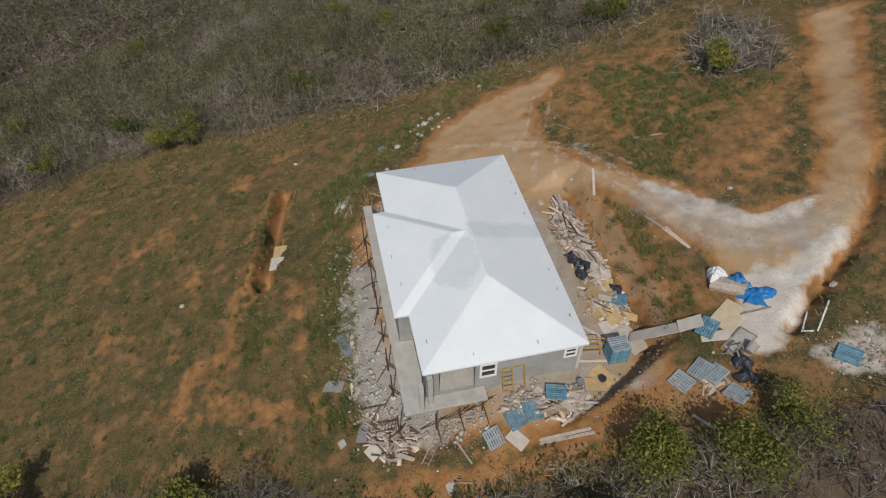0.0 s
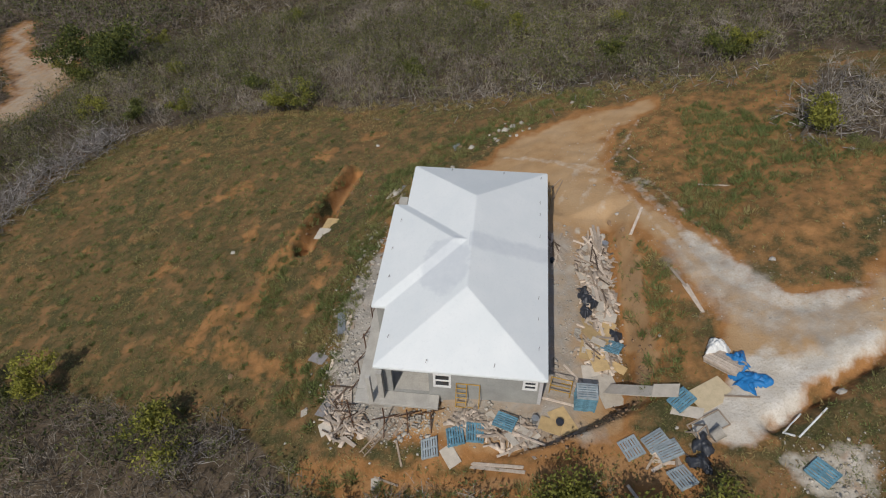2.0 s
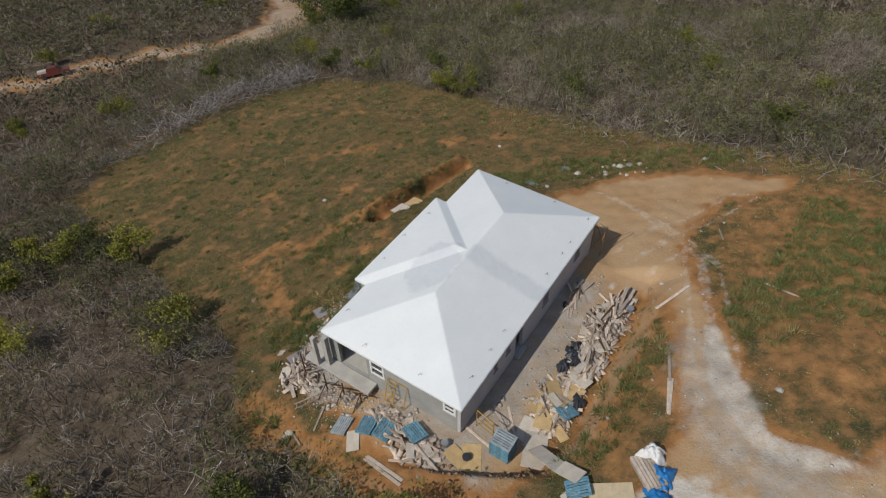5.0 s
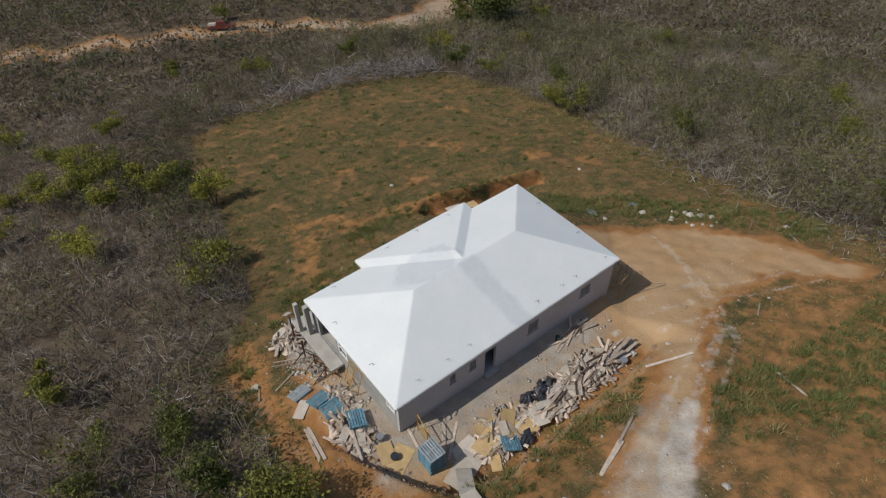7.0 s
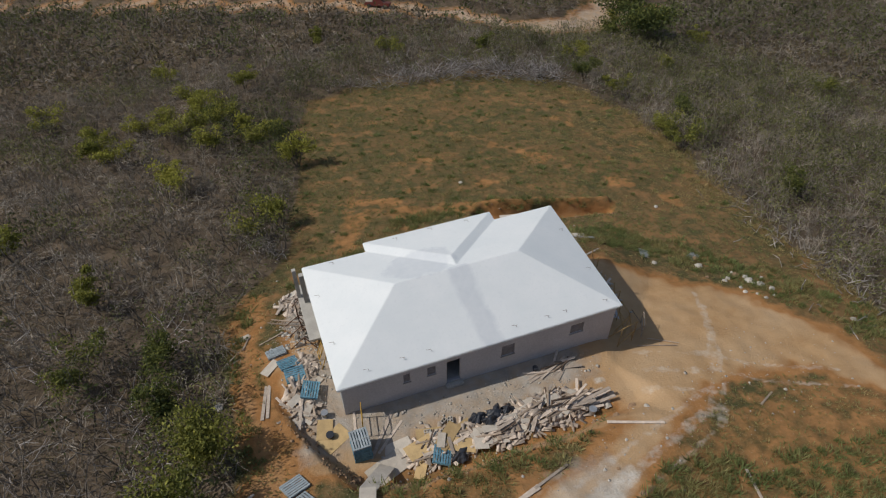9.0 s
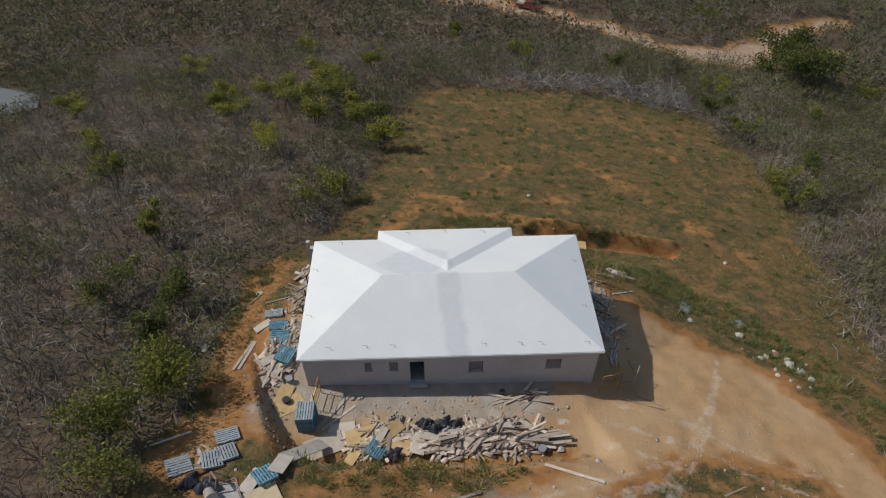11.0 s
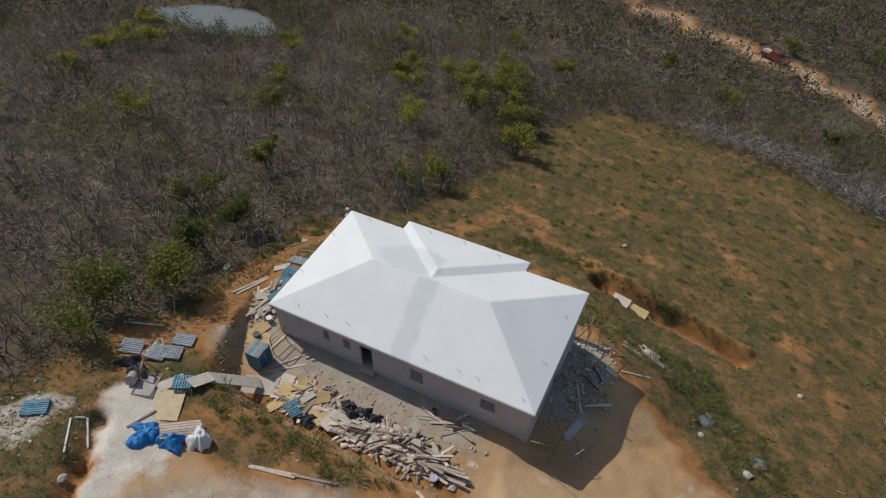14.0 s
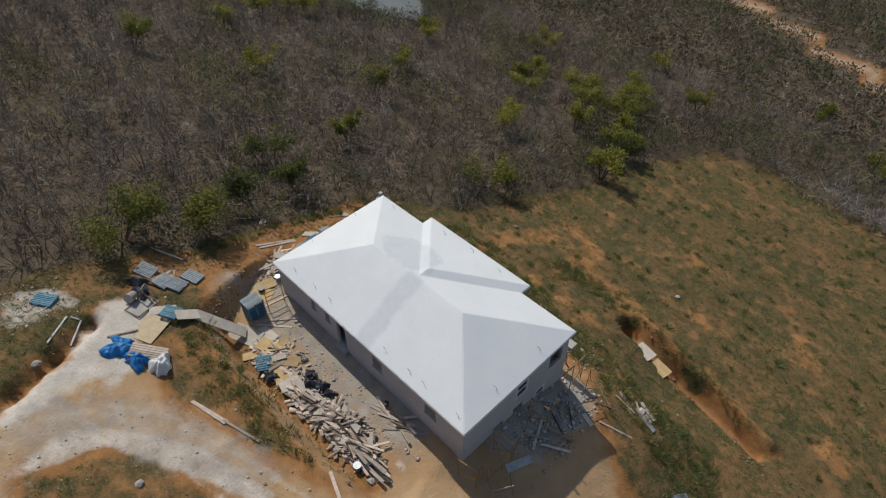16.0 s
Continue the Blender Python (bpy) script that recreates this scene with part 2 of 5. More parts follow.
def inside(x, y, poly):
    """The signed distance to a closed outline, positive inside it."""
    odd = np.zeros(np.shape(x), bool)
    for (x0, y0), (x1, y1) in zip(poly, poly[1:] + poly[:1]):
        hit = ((y0 > y) != (y1 > y)) & (x < (x1 - x0) * (y - y0) / ((y1 - y0) or 1e-9) + x0)
        odd ^= hit
    d = away(x, y, poly + poly[:1])
    return np.where(odd, d, -d)


DITCH = [(7.5, -23.0), (5.7, -21.2), (2.9, -18.5), (1.4, -16.6), (-0.8, -13.2), (-2.3, -11.0)]
TRENCH = [(17.0, 19.8), (20.2, 19.3), (24.2, 18.8), (29.3, 17.8)]
PIT = (17.3, 20.0)


LEVEL = [(-3.2, 3.4), (-2.4, 0.0), (-0.9, -2.6), (0.6, -4.6), (3.0, -5.2), (13, -5.0), (17, -4.7), (17, 4.6), (-3.0, 4.6)]


def ground(x, y):
    x, y = np.asarray(x, float), np.asarray(y, float)
    h = hillside(x, y)
    pad = -0.1 - 0.025 * x
    dx = np.maximum(np.maximum(-2.6 - x, x - 17), 0)
    front, back = np.maximum(-4.9 - y, 0), np.maximum(y - 4.6, 0)
    out_by = np.maximum(-inside(x, y, LEVEL) + 0.25 * wave(x, y, 2.0, 5), 0)
    steep = 1.7 - 1.3 * smooth(12, 20, x)
    high = pad + steep * out_by - 0.3 * np.exp(-((out_by - 0.25) / 0.3) ** 2) * smooth(5, 1, x) * smooth(4.5, 2.5, y)
    low = pad - 0.36 * np.hypot(dx, back)
    out = np.maximum(np.minimum(h, high), low)
    # hollow above the field's edge
    out = out - 1.4 * np.exp(-((x - 22.5) / 6.5) ** 2 - ((y - 17.6) / 3.4) ** 2)
    # trench behind the house, its spoil bank and the pit at its end
    out = out - 0.95 * np.exp(-(away(x, y, TRENCH) / 0.55) ** 2) + 0.95 * np.exp(-(away(x, y, [(p[0] + 0.2, p[1] + 1.1) for p in TRENCH]) / 0.6) ** 2)
    out = out - 1.3 * np.exp(-((x - PIT[0]) ** 2 + (y - PIT[1]) ** 2) / 0.7)
    # the ditch along the low side of the road
    out = out - 0.75 * np.exp(-(away(x, y, DITCH) / 0.45) ** 2) * (1 + 0.35 * wave(x, y, 1.1, 17))
    rough = smooth(0.0, 6.0, np.hypot(dx, np.maximum(front, back)))
    out = out + rough * 0.22 * wave(x, y, 7.0, 2) + (0.02 + 0.05 * rough) * wave(x, y, 1.3, 3)
    return out


def gz(x, y):
    return float(ground(x, y))


# the cleared plot, the drive, and the roads on the slope
PLOT = [(6.6, 56), (3.8, 42), (1.5, 30), (-0.9, 20), (-3.8, 15.4), (-5.4, 12), (-6.2, 8), (-6.6, 3.8), (-5.6, 0.3), (-5.6, -2.5),
        (-7.2, -4.5), (-7.0, -8), (-7.6, -13), (-9, -18), (-4, -24), (10, -33), (30, -38), (37, -24), (37, -13), (38.9, -4),
        (39.5, 3), (41, 10), (42.5, 18), (45, 28), (46, 38), (43.5, 48), (38, 54), (28, 57.5), (18, 58)]
DRIVE = [(25.4, 7.0), (31, 2.6), (33.9, -3.7), (34.0, -10.3), (31.8, -10.3), (27.7, -5.7), (21.4, -5.6), (16.6, -8.3), (12.4, -10.8),
         (7.4, -12.9), (6.1, -14.4), (6.3, -17), (10.5, -20.4), (20.1, -25.7), (27.7, -30), (23.9, -32.7), (11.2, -24.3), (3.9, -20),
         (0.9, -15.9), (-0.9, -13.2), (-2.7, -10.6), (-3.6, -8.2), (-1.7, -7.7), (1.2, -9.2), (4.7, -9.7), (9.1, -8.4), (13.9, -6.4), (15.4, -4.6),
         (-2.4, -4.4), (-3.6, 3), (-3.2, 6.0), (-0.5, 12.2), (4, 12.8), (14, 12.5), (18.5, 12), (22, 9)]
CHALK = [(2.2, -16.8), (0.9, -14.8), (-1.7, -12), (-3.4, -9.1), (-3.2, -7.4), (-0.9, -7.7), (0.4, -9.3), (2.2, -11.0), (2.0, -14), (3.4, -16.5)]
CHALK_STRIP = [(13.3, -8.6), (13.6, -9.6), (11.0, -10.9), (8.2, -12.8), (6.2, -13.9), (6.2, -16.7), (6.1, -17.5), (5.2, -17.3), (4.5, -15.4), (4.4, -14.0), (6.3, -12.1), (8.4, -10.4), (11.1, -9.3)]
BRUSH_LINE = [(18.5, 58), (26, 57.5), (33, 57.3), (39.5, 54), (42.5, 52.5)]
THICKET = [(33, -23.5), (27, -27.0), (20.2, -23.4), (21.6, -20.2), (25.6, -18.9)]
CHALK_HEAP = [(-3.5, -12.2), (-4.2, -11), (-6.2, -11.2), (-6.8, -13), (-5.6, -15), (-3.6, -14.2)]
ROAD_LINE = [(-60, 142), (-28, 124.8), (1, 107), (20.5, 96), (33, 89.5), (41, 84), (46, 78), (52, 74.5), (58, 75.5), (66, 82), (76, 90.5), (88, 98)]
ROAD_SPUR = [(58, 75.5), (66, 76), (80, 82)]
POND = [(-68, 53.3), (-63.5, 60.9), (-54.4, 62.3), (-45.7, 58.1), (-43, 52.5), (-50.2, 48), (-62, 48.8)]
BARE = [(7.1, 26.0), (8.7, 23.8), (13.2, 22.0), (17, 21.4), (22, 20.3), (28.5, 18.6)]
BARE_SOUTH = [(8.5, 25.5), (6.0, 22.5), (4.0, 18.5)]


def scrub_in(x, y):
    """How far a place lies inside the scrub: beyond the plot, off roads and pond."""
    d = -inside(x, y, PLOT) + 0.9 * wave(x, y, 4.0, 9)
    d = np.maximum(d, inside(x, y, THICKET) + 0.8 * wave(x, y, 2.2, 18))
    d = np.minimum(d, away(x, y, BRUSH_LINE) - 2.2)
    d = np.minimum(d, away(x, y, ROAD_LINE) - 3.4)
    d = np.minimum(d, away(x, y, ROAD_SPUR) - 3.8)
    d = np.minimum(d, -inside(x, y, POND) + 0.3)
    return np.minimum(d, away(x, y, [(20, -29), (40, -37), (70, -47)]) - 2.4)


def mesh_object(name, verts, faces, mat, parent=None, smooth_faces=False):
    me = bpy.data.meshes.new(name)
    me.from_pydata(verts, [], faces)
    me.materials.append(mat)
    if smooth_faces:
        me.polygons.foreach_set("use_smooth", [True] * len(me.polygons))
    me.update()
    ob = new(name, me)
    if parent:
        ob.parent = parent
    return ob


def spaced(near0, near1, step, far0, far1, grow):
    mid = list(np.arange(near0, near1 + 1e-6, step))
    lo, hi, s = [near0], [near1], step
    while lo[-1] > far0:
        s = min(s * grow, 60)
        lo.append(lo[-1] - s)
    s = step
    while hi[-1] < far1:
        s = min(s * grow, 60)
        hi.append(hi[-1] + s)
    return np.array(lo[:0:-1] + mid + hi[1:])


gx = spaced(-10, 34, 0.22, -1500, 1500, 1.09)
gy = spaced(-20, 30, 0.22, -1500, 1500, 1.09)
X, Y = np.meshgrid(gx, gy, indexing="ij")
Z = ground(X, Y)
nx, ny = X.shape
co = np.stack([X, Y, Z], -1).reshape(-1, 3)
idx = np.arange(nx * ny).reshape(nx, ny)
quads = np.stack([idx[:-1, :-1], idx[1:, :-1], idx[1:, 1:], idx[:-1, 1:]], -1).reshape(-1, 4)
me = bpy.data.meshes.new("ground")
me.vertices.add(len(co))
me.vertices.foreach_set("co", co.ravel())
me.loops.add(len(quads) * 4)
me.loops.foreach_set("vertex_index", quads.ravel().astype(np.int32))
me.polygons.add(len(quads))
me.polygons.foreach_set("loop_start", np.arange(0, len(quads) * 4, 4, dtype=np.int32))
me.polygons.foreach_set("use_smooth", np.ones(len(quads), bool))
me.update(calc_edges=True)
me.materials.append(EARTH)
f, g = X.ravel(), Y.ravel()
jag = 0.5 * wave(f, g, 1.6, 21) + 0.25 * wave(f, g, 0.6, 22)
soil = smooth(-1.7, 1.3, inside(f, g, DRIVE) + jag)
soil = np.maximum(soil, 0.6 * smooth(2.8, 0.0, away(f, g, BARE) + 1.8 * jag))
soil = np.maximum(soil, 0.55 * smooth(3.0, 0.0, away(f, g, BARE_SOUTH) + 2.0 * jag))
soil = np.maximum(soil, 0.85 * smooth(1.3, 0.2, away(f, g, TRENCH) + 0.8 * jag))
soil = np.maximum(soil, 0.95 * smooth(1.5, 0.3, away(f, g, [(-2.6, 1), (-1.2, -2.8), (0.4, -5.2), (3, -5.9), (15, -5.6)]) + 0.6 * jag))
soil = np.maximum(soil, 0.5 * smooth(-1.0, 1.0, inside(f, g, [(0.5, -9), (0, -5), (16, -4.6), (15, -7), (9, -8.6)])))
soil = np.maximum(soil, smooth(4.0, 2.6, away(f, g, ROAD_LINE) + jag))
soil = np.maximum(soil, smooth(4.4, 2.6, away(f, g, ROAD_SPUR) + jag))
soil = np.maximum(soil, 0.85 * smooth(-1.5, 1.0, inside(f, g, PLOT)) * smooth(3.2, 0.6, away(f, g, [(-4.5, 13), (-5.5, 8), (-5.5, 3), (-4.5, -2), (-4.5, -6)]) + jag))
pale = 0.8 * smooth(-0.8, 0.6, inside(f, g, CHALK) + 0.8 * jag)
soil = np.maximum(soil, 0.5 * smooth(-4, 3, inside(f, g, [(13.5, -9.5), (21, -5.5), (29, -5.5), (35, -11), (33, -26), (20, -26.5), (9, -19), (6.5, -14)]) + jag))
pale = np.maximum(pale, 0.64 * smooth(-0.2, 0.3, inside(f, g, CHALK_STRIP) + 0.22 * jag))
for sx, sy, sr in ((11.4, -2.1, 0.8), (13.0, -3.0, 0.6), (2.3, -11.6, 0.9), (15.5, -2.6, 0.5), (9.7, -11.1, 0.8)):
    pale = np.maximum(pale, 0.62 * smooth(sr, 0.3 * sr, np.hypot(f - sx, g - sy) + 0.5 * jag))
pale = np.maximum(pale, 0.6 * smooth(-0.4, 0.6, inside(f, g, CHALK_HEAP) + jag))
pale = np.maximum(pale, 0.3 * smooth(3.6, 2.4, away(f, g, ROAD_LINE)))
field = smooth(0.5, 2.5, inside(f, g, PLOT)) * smooth(13, 16, g)
soil = np.maximum(soil, field * 0.6 * smooth(0.1, 1.1, 0.7 * wave(f, g, 4.5, 61) + 0.5 * wave(f, g, 1.7, 62) + 0.4 * jag))
for sx, sy, sr in ((28.2, 29.9, 2.6), (9.4, 24.6, 2.4), (14.4, 17.3, 1.8), (24, 34, 1.8), (16, 33, 2.0), (33, 22, 1.8), (20, 26, 1.6)):
    soil = np.maximum(soil, 0.58 * smooth(sr, 0.1 * sr, np.hypot((f - sx) * 0.7, g - sy) + 2.0 * jag))
pale = np.maximum(pale, 0.3 * smooth(3.6, 1.2, away(f, g, [(9.5, -9.6), (4, -12.5), (3, -16), (5, -18)]) + jag))
for track in ([(18.5, -2.0), (23, -3.6), (25, -5.2), (30, -7.5)], [(17.6, -3.4), (22, -5.4), (20, -7.4), (14.5, -9.4), (9.5, -11.0), (4.5, -13.2), (2.6, -16)], [(27, 2.5), (24.5, -2), (21.5, -6.0), (15.5, -8.0), (11, -9.4), (5.5, -11.6), (3, -14)]):
    for side in (-0.75, 0.75):
        shifted = [(tx + 0.35 * side, ty + side) for tx, ty in track]
        pale = np.maximum(pale, 0.4 * smooth(0.42, 0.1, away(f, g, shifted) + 0.25 * jag))
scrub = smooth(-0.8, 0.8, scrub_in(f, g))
grey = 0.72 * smooth(-1.4, 1.2, 2.0 - np.maximum(np.maximum(-0.2 - f, f - 13.5), np.maximum(-0.6 - g, g - 4)) + jag)
grey = np.maximum(grey, 0.9 * smooth(2.2, 0.8, away(f, g, [(-0.5, 9.5), (2.5, 12.0), (8, 12.6), (13, 12.2)]) + jag))
grey = np.maximum(grey, 0.8 * smooth(2.4, 1.0, away(f, g, [(18.6, 4), (19, 9)]) + jag))
grey = np.maximum(grey, 0.55 * smooth(3.2, 0.4, away(f, g, [(11, -9.3), (9.5, -9.8), (4, -13), (3.5, -15.5)]) + jag))
grey = np.maximum(grey, 0.3 * smooth(2.6, 0.4, away(f, g, [(3.5, -16.5), (8, -21), (15, -25.5), (26, -31.5)]) + jag))
grey = np.maximum(grey, 0.5 * smooth(3.6, 2.4, np.minimum(away(f, g, ROAD_LINE), away(f, g, ROAD_SPUR))))
grey = np.maximum(grey, 0.7 * smooth(1.1, 0.3, np.hypot(f - 2.4, g + 14.4) + 0.6 * jag))
grey = np.maximum(grey, 0.8 * smooth(1.0, 0.0, np.hypot(f - 12.6, g + 3.4) + jag) )
for a in (soil, pale):
    a *= 1 - 0.9 * scrub
zone = me.color_attributes.new("zone", "FLOAT_COLOR", "POINT")
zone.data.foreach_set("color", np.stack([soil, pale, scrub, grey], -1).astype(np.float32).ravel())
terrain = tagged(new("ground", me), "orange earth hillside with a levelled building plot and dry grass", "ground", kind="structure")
pond_mat = plain("gravel_flat", (0.15, 0.17, 0.175), 0.8, 0.5, 6)
pv = [(x, y, gz(x, y) + 0.25) for x, y in POND]
pw = [(-56 + (x + 56) * 0.6, 55 + (y - 55) * 0.6, gz(-56 + (x + 56) * 0.6, 55 + (y - 55) * 0.6) + 0.3) for x, y in POND]
k = len(pv)
tagged(mesh_object("gravel_clearing", pv + pw, [(i, (i + 1) % k, k + (i + 1) % k, k + i) for i in range(k)] + [tuple(range(k, 2 * k))], pond_mat),
       "flat grey gravel clearing amid the scrub", "clearing", kind="structure")

# ---- shapes ----
def bm_box(bm, x0, y0, z0, x1, y1, z1, m=None, bevel=0.0):
    r = bmesh.ops.create_cube(bm, size=1.0, matrix=Matrix.Translation(((x0 + x1) / 2, (y0 + y1) / 2, (z0 + z1) / 2)) @ Matrix.Diagonal((x1 - x0, y1 - y0, z1 - z0, 1)))
    if bevel:
        es = list({e for v in r["verts"] for e in v.link_edges})
        bmesh.ops.bevel(bm, geom=es, offset=bevel, segments=1, affect="EDGES")
    elif m is not None:
        bmesh.ops.transform(bm, matrix=m, verts=r["verts"])
    return bm


def bm_rod(bm, a, b, r, sides=6, r2=None):
    a, b = Vector(a), Vector(b)
    d = b - a
    m = Matrix.Translation((a + b) / 2) @ d.to_track_quat("Z", "Y").to_matrix().to_4x4()
    bmesh.ops.create_cone(bm, cap_ends=True, segments=sides, radius1=r, radius2=r if r2 is None else r2, depth=d.length, matrix=m)
    return bm


def part(name, bm, mat, parent=None, label=""):
    me = bpy.data.meshes.new(name)
    bm.to_mesh(me)
    bm.free()
    me.materials.append(mat)
    ob = new(name, me)
    if parent:
        ob.parent = parent
    return tagged(ob, label)


def box_part(name, mat, parent, x0, y0, z0, x1, y1, z1, label="", bevel=0.0):
    return part(name, bm_box(bmesh.new(), x0, y0, z0, x1, y1, z1, bevel=bevel), mat, parent, label)


def rod_part(name, mat, parent, a, b, r, sides=6, label=""):
    return part(name, bm_rod(bmesh.new(), a, b, r, sides), mat, parent, label)


# ---- house ----
house = tagged(new("house"), "single-storey house under construction with a white hipped roof and bare walls", "house")
EAVE, PITCH = 2.8, 0.359
top = [(0, 0), (17.9, 0), (17.9, 9.83), (13.55, 9.83), (13.55, 10.7), (4.3, 10.7), (4.3, 9.83), (0, 9.83)]
rz = EAVE + PITCH * 4.915
verts = [(x, y, EAVE) for x, y in top] + [(4.92, 4.915, rz), (12.98, 4.915, rz), (8.925, 5.205, EAVE + PITCH * 4.625), (8.925, 6.07, EAVE + PITCH * 4.625)]
verts += [(x, y, EAVE - 0.2) for x, y in top]
S1, N1, P1, Q1, LOW = 8, 9, 10, 11, 12
faces = [(0, 1, N1, S1), (1, 2, N1), (7, 0, S1), (7, S1, P1, 6), (S1, N1, P1), (N1, 2, 3, P1), (6, P1, Q1, 5), (4, Q1, P1, 3), (5, Q1, 4)]
faces += [(i, LOW + i, LOW + (i + 1) % 8, (i + 1) % 8) for i in range(8)] + [tuple(LOW + i for i in range(8))]
roof = bmesh.new()
vs = [roof.verts.new(v) for v in verts]
for fc in faces:
    roof.faces.new([vs[i] for i in fc])
bmesh.ops.recalc_face_normals(roof, faces=roof.faces)
bmesh.ops.bevel(roof, geom=[e for e in roof.edges if e.calc_face_angle(0) > 0.2], offset=0.035, segments=2, affect="EDGES")
part("roof", roof, ROOF, house, "white painted concrete hipped roof with duller patches")


def wall_with_holes(name, mat, a, b, z0, z1, thick, holes, label=""):
    """A wall from a to b in plan, its thickness to the left of that way; holes are (from, to, bottom, top)."""
    a, b = Vector((*a, 0)), Vector((*b, 0))
    u = (b - a).normalized()
    v = Vector((-u.y, u.x, 0))
    m = Matrix(((u.x, v.x, 0, a.x), (u.y, v.y, 0, a.y), (0, 0, 1, 0), (0, 0, 0, 1)))
    us = sorted({0.0, (b - a).length, *[h[0] for h in holes], *[h[1] for h in holes]})
    zs = sorted({z0, z1, *[h[2] for h in holes], *[h[3] for h in holes]})
    bm = bmesh.new()
    grid = {}
    for u0, u1 in zip(us[:-1], us[1:]):
        for lo, hi in zip(zs[:-1], zs[1:]):
            if any(h[0] < (u0 + u1) / 2 < h[1] and h[2] < (lo + hi) / 2 < h[3] for h in holes):
                continue
            corners = ((u0, lo), (u1, lo), (u1, hi), (u0, hi))
            for k in corners:
                if k not in grid:
                    grid[k] = bm.verts.new((k[0], 0, k[1]))
            bm.faces.new([grid[k] for k in corners])
    back = bmesh.ops.extrude_face_region(bm, geom=list(bm.faces))["geom"]
    bmesh.ops.translate(bm, vec=(0, thick, 0), verts=[g for g in back if isinstance(g, bmesh.types.BMVert)])
    bmesh.ops.recalc_face_normals(bm, faces=bm.faces)
    bmesh.ops.transform(bm, matrix=m, verts=bm.verts)
    return part(name, bm, mat, house, label), m


def sash_window(m, u0, u1, z0, z1, board=False):
    """A window set in the hole of a wall: frame, bars, panes or a closed board with slats."""
    w = new("window")
    w.parent = house
    w.matrix_basis = m
    if board:
        tagged(w, "window opening closed with grey slatted boards")
        k = 5
        for i in range(k):
            z = z0 + (z1 - z0) * i / k
            box_part("slat", GREY_BOARD, w, u0 + 0.03, 0.05, z + 0.012, u1 - 0.03, 0.09, z + (z1 - z0) / k - 0.012)
        box_part("sill", CONCRETE, w, u0 - 0.05, -0.05, z0 - 0.06, u1 + 0.05, 0.15, z0 - 0.003)
        return w
    tagged(w, "white framed sash window with dark panes")
    e = 0.09
    fr = bmesh.new()
    for bx in ((u0 - 0.04, -0.03, z0 - 0.04, u0 + e, 0.1, z1 + 0.04), (u1 - e, -0.03, z0 - 0.04, u1 + 0.04, 0.1, z1 + 0.04),
               (u0 + e, -0.03, z0 - 0.04, u1 - e, 0.1, z0 + e), (u0 + e, -0.03, z1 - e, u1 - e, 0.1, z1 + 0.04), (u0 + e, -0.02, (z0 + z1) / 2 - 0.045, u1 - e, 0.09, (z0 + z1) / 2 + 0.045)):
        bm_box(fr, *bx)
    part("window_frame", fr, FRAME_WHITE, w, "white window frame")
    for lo, hi in ((z0 + e, (z0 + z1) / 2 - 0.045), ((z0 + z1) / 2 + 0.045, z1 - e)):
        box_part("pane", GLASS, w, u0 + e, 0.03, lo, u1 - e, 0.04, hi, "dark window pane")
    return w


BASE, TOP_Z = -4.2, 2.6
front_holes = [(3.6, 4.0, 1.3, 2.1), (5.05, 5.55, 1.3, 2.1), (6.25, 7.1, 0.0, 2.08), (9.75, 10.6, 0.95, 1.95), (14.35, 15.25, 1.1, 1.95)]
_, mf = wall_with_holes("wall", RENDER_WALL, (0.25, 0.2), (17.65, 0.2), BASE, TOP_Z, 0.2, front_holes, "pale primed front wall")
for h in front_holes:
    if h[2] > 0.1:
        sash_window(mf, *h, board=True)
# the way of each further wall keeps its thickness inside the house
south_holes = [(0.75, 2.9, 0.0, 2.2), (3.2, 4.15, 0.95, 2.2), (8.3, 9.05, 1.4, 2.25)]
_, ms = wall_with_holes("wall", CONCRETE, (0.25, 9.6), (0.25, 0.4), BASE, TOP_Z, 0.2, south_holes, "grey raw concrete end wall")
for h in south_holes[1:]:
    sash_window(ms, *h)
north_holes = [(2.4, 3.3, -1.6, -0.4), (4.3, 5.3, 0.7, 2.0), (4.2, 5.1, -2.2, -0.3), (6.3, 7.2, -1.9, -0.7), (7.4, 8.6, 0.6, 2.1)]
_, mn = wall_with_holes("wall", RENDER_WALL, (17.65, 0.4), (17.65, 9.6), BASE, TOP_Z, 0.2, north_holes, "pale primed end wall with openings on two levels")
for h in (north_holes[1], north_holes[3]):
    sash_window(mn, *h)
wall_with_holes("wall", CONCRETE, (17.45, 9.6), (13.3, 9.6), BASE, TOP_Z, 0.2, [(1.2, 2.6, 0.0, 2.1)])
wall_with_holes("wall", CONCRETE, (13.3, 10.45), (4.55, 10.45), BASE, TOP_Z, 0.2, [(1.0, 2.4, 0.8, 2.1), (3.8, 5.2, 0.0, 2.1), (6.2, 7.6, 0.8, 2.1)], "grey raw concrete back wall")
wall_with_holes("wall", CONCRETE, (4.55, 9.6), (0.45, 9.6), BASE, TOP_Z, 0.2, [(1.0, 3.2, 0.0, 2.1)])
wall_with_holes("wall", CONCRETE, (13.3, 9.6), (13.3, 10.25), BASE, TOP_Z, 0.2, [])
wall_with_holes("wall", CONCRETE, (4.55, 10.25), (4.55, 9.6), BASE, TOP_Z, 0.2, [])
box_part("floor_slab", SLAB, house, 0.45, 0.4, -0.2, 17.45, 9.4, -0.02)
box_part("inner_wall", INSIDE, house, 3.2, 0.42, 0.0, 3.35, 9.38, 2.58)
box_part("inner_wall", INSIDE, house, 3.36, 4.6, 0.0, 17.4, 4.75, 2.58)
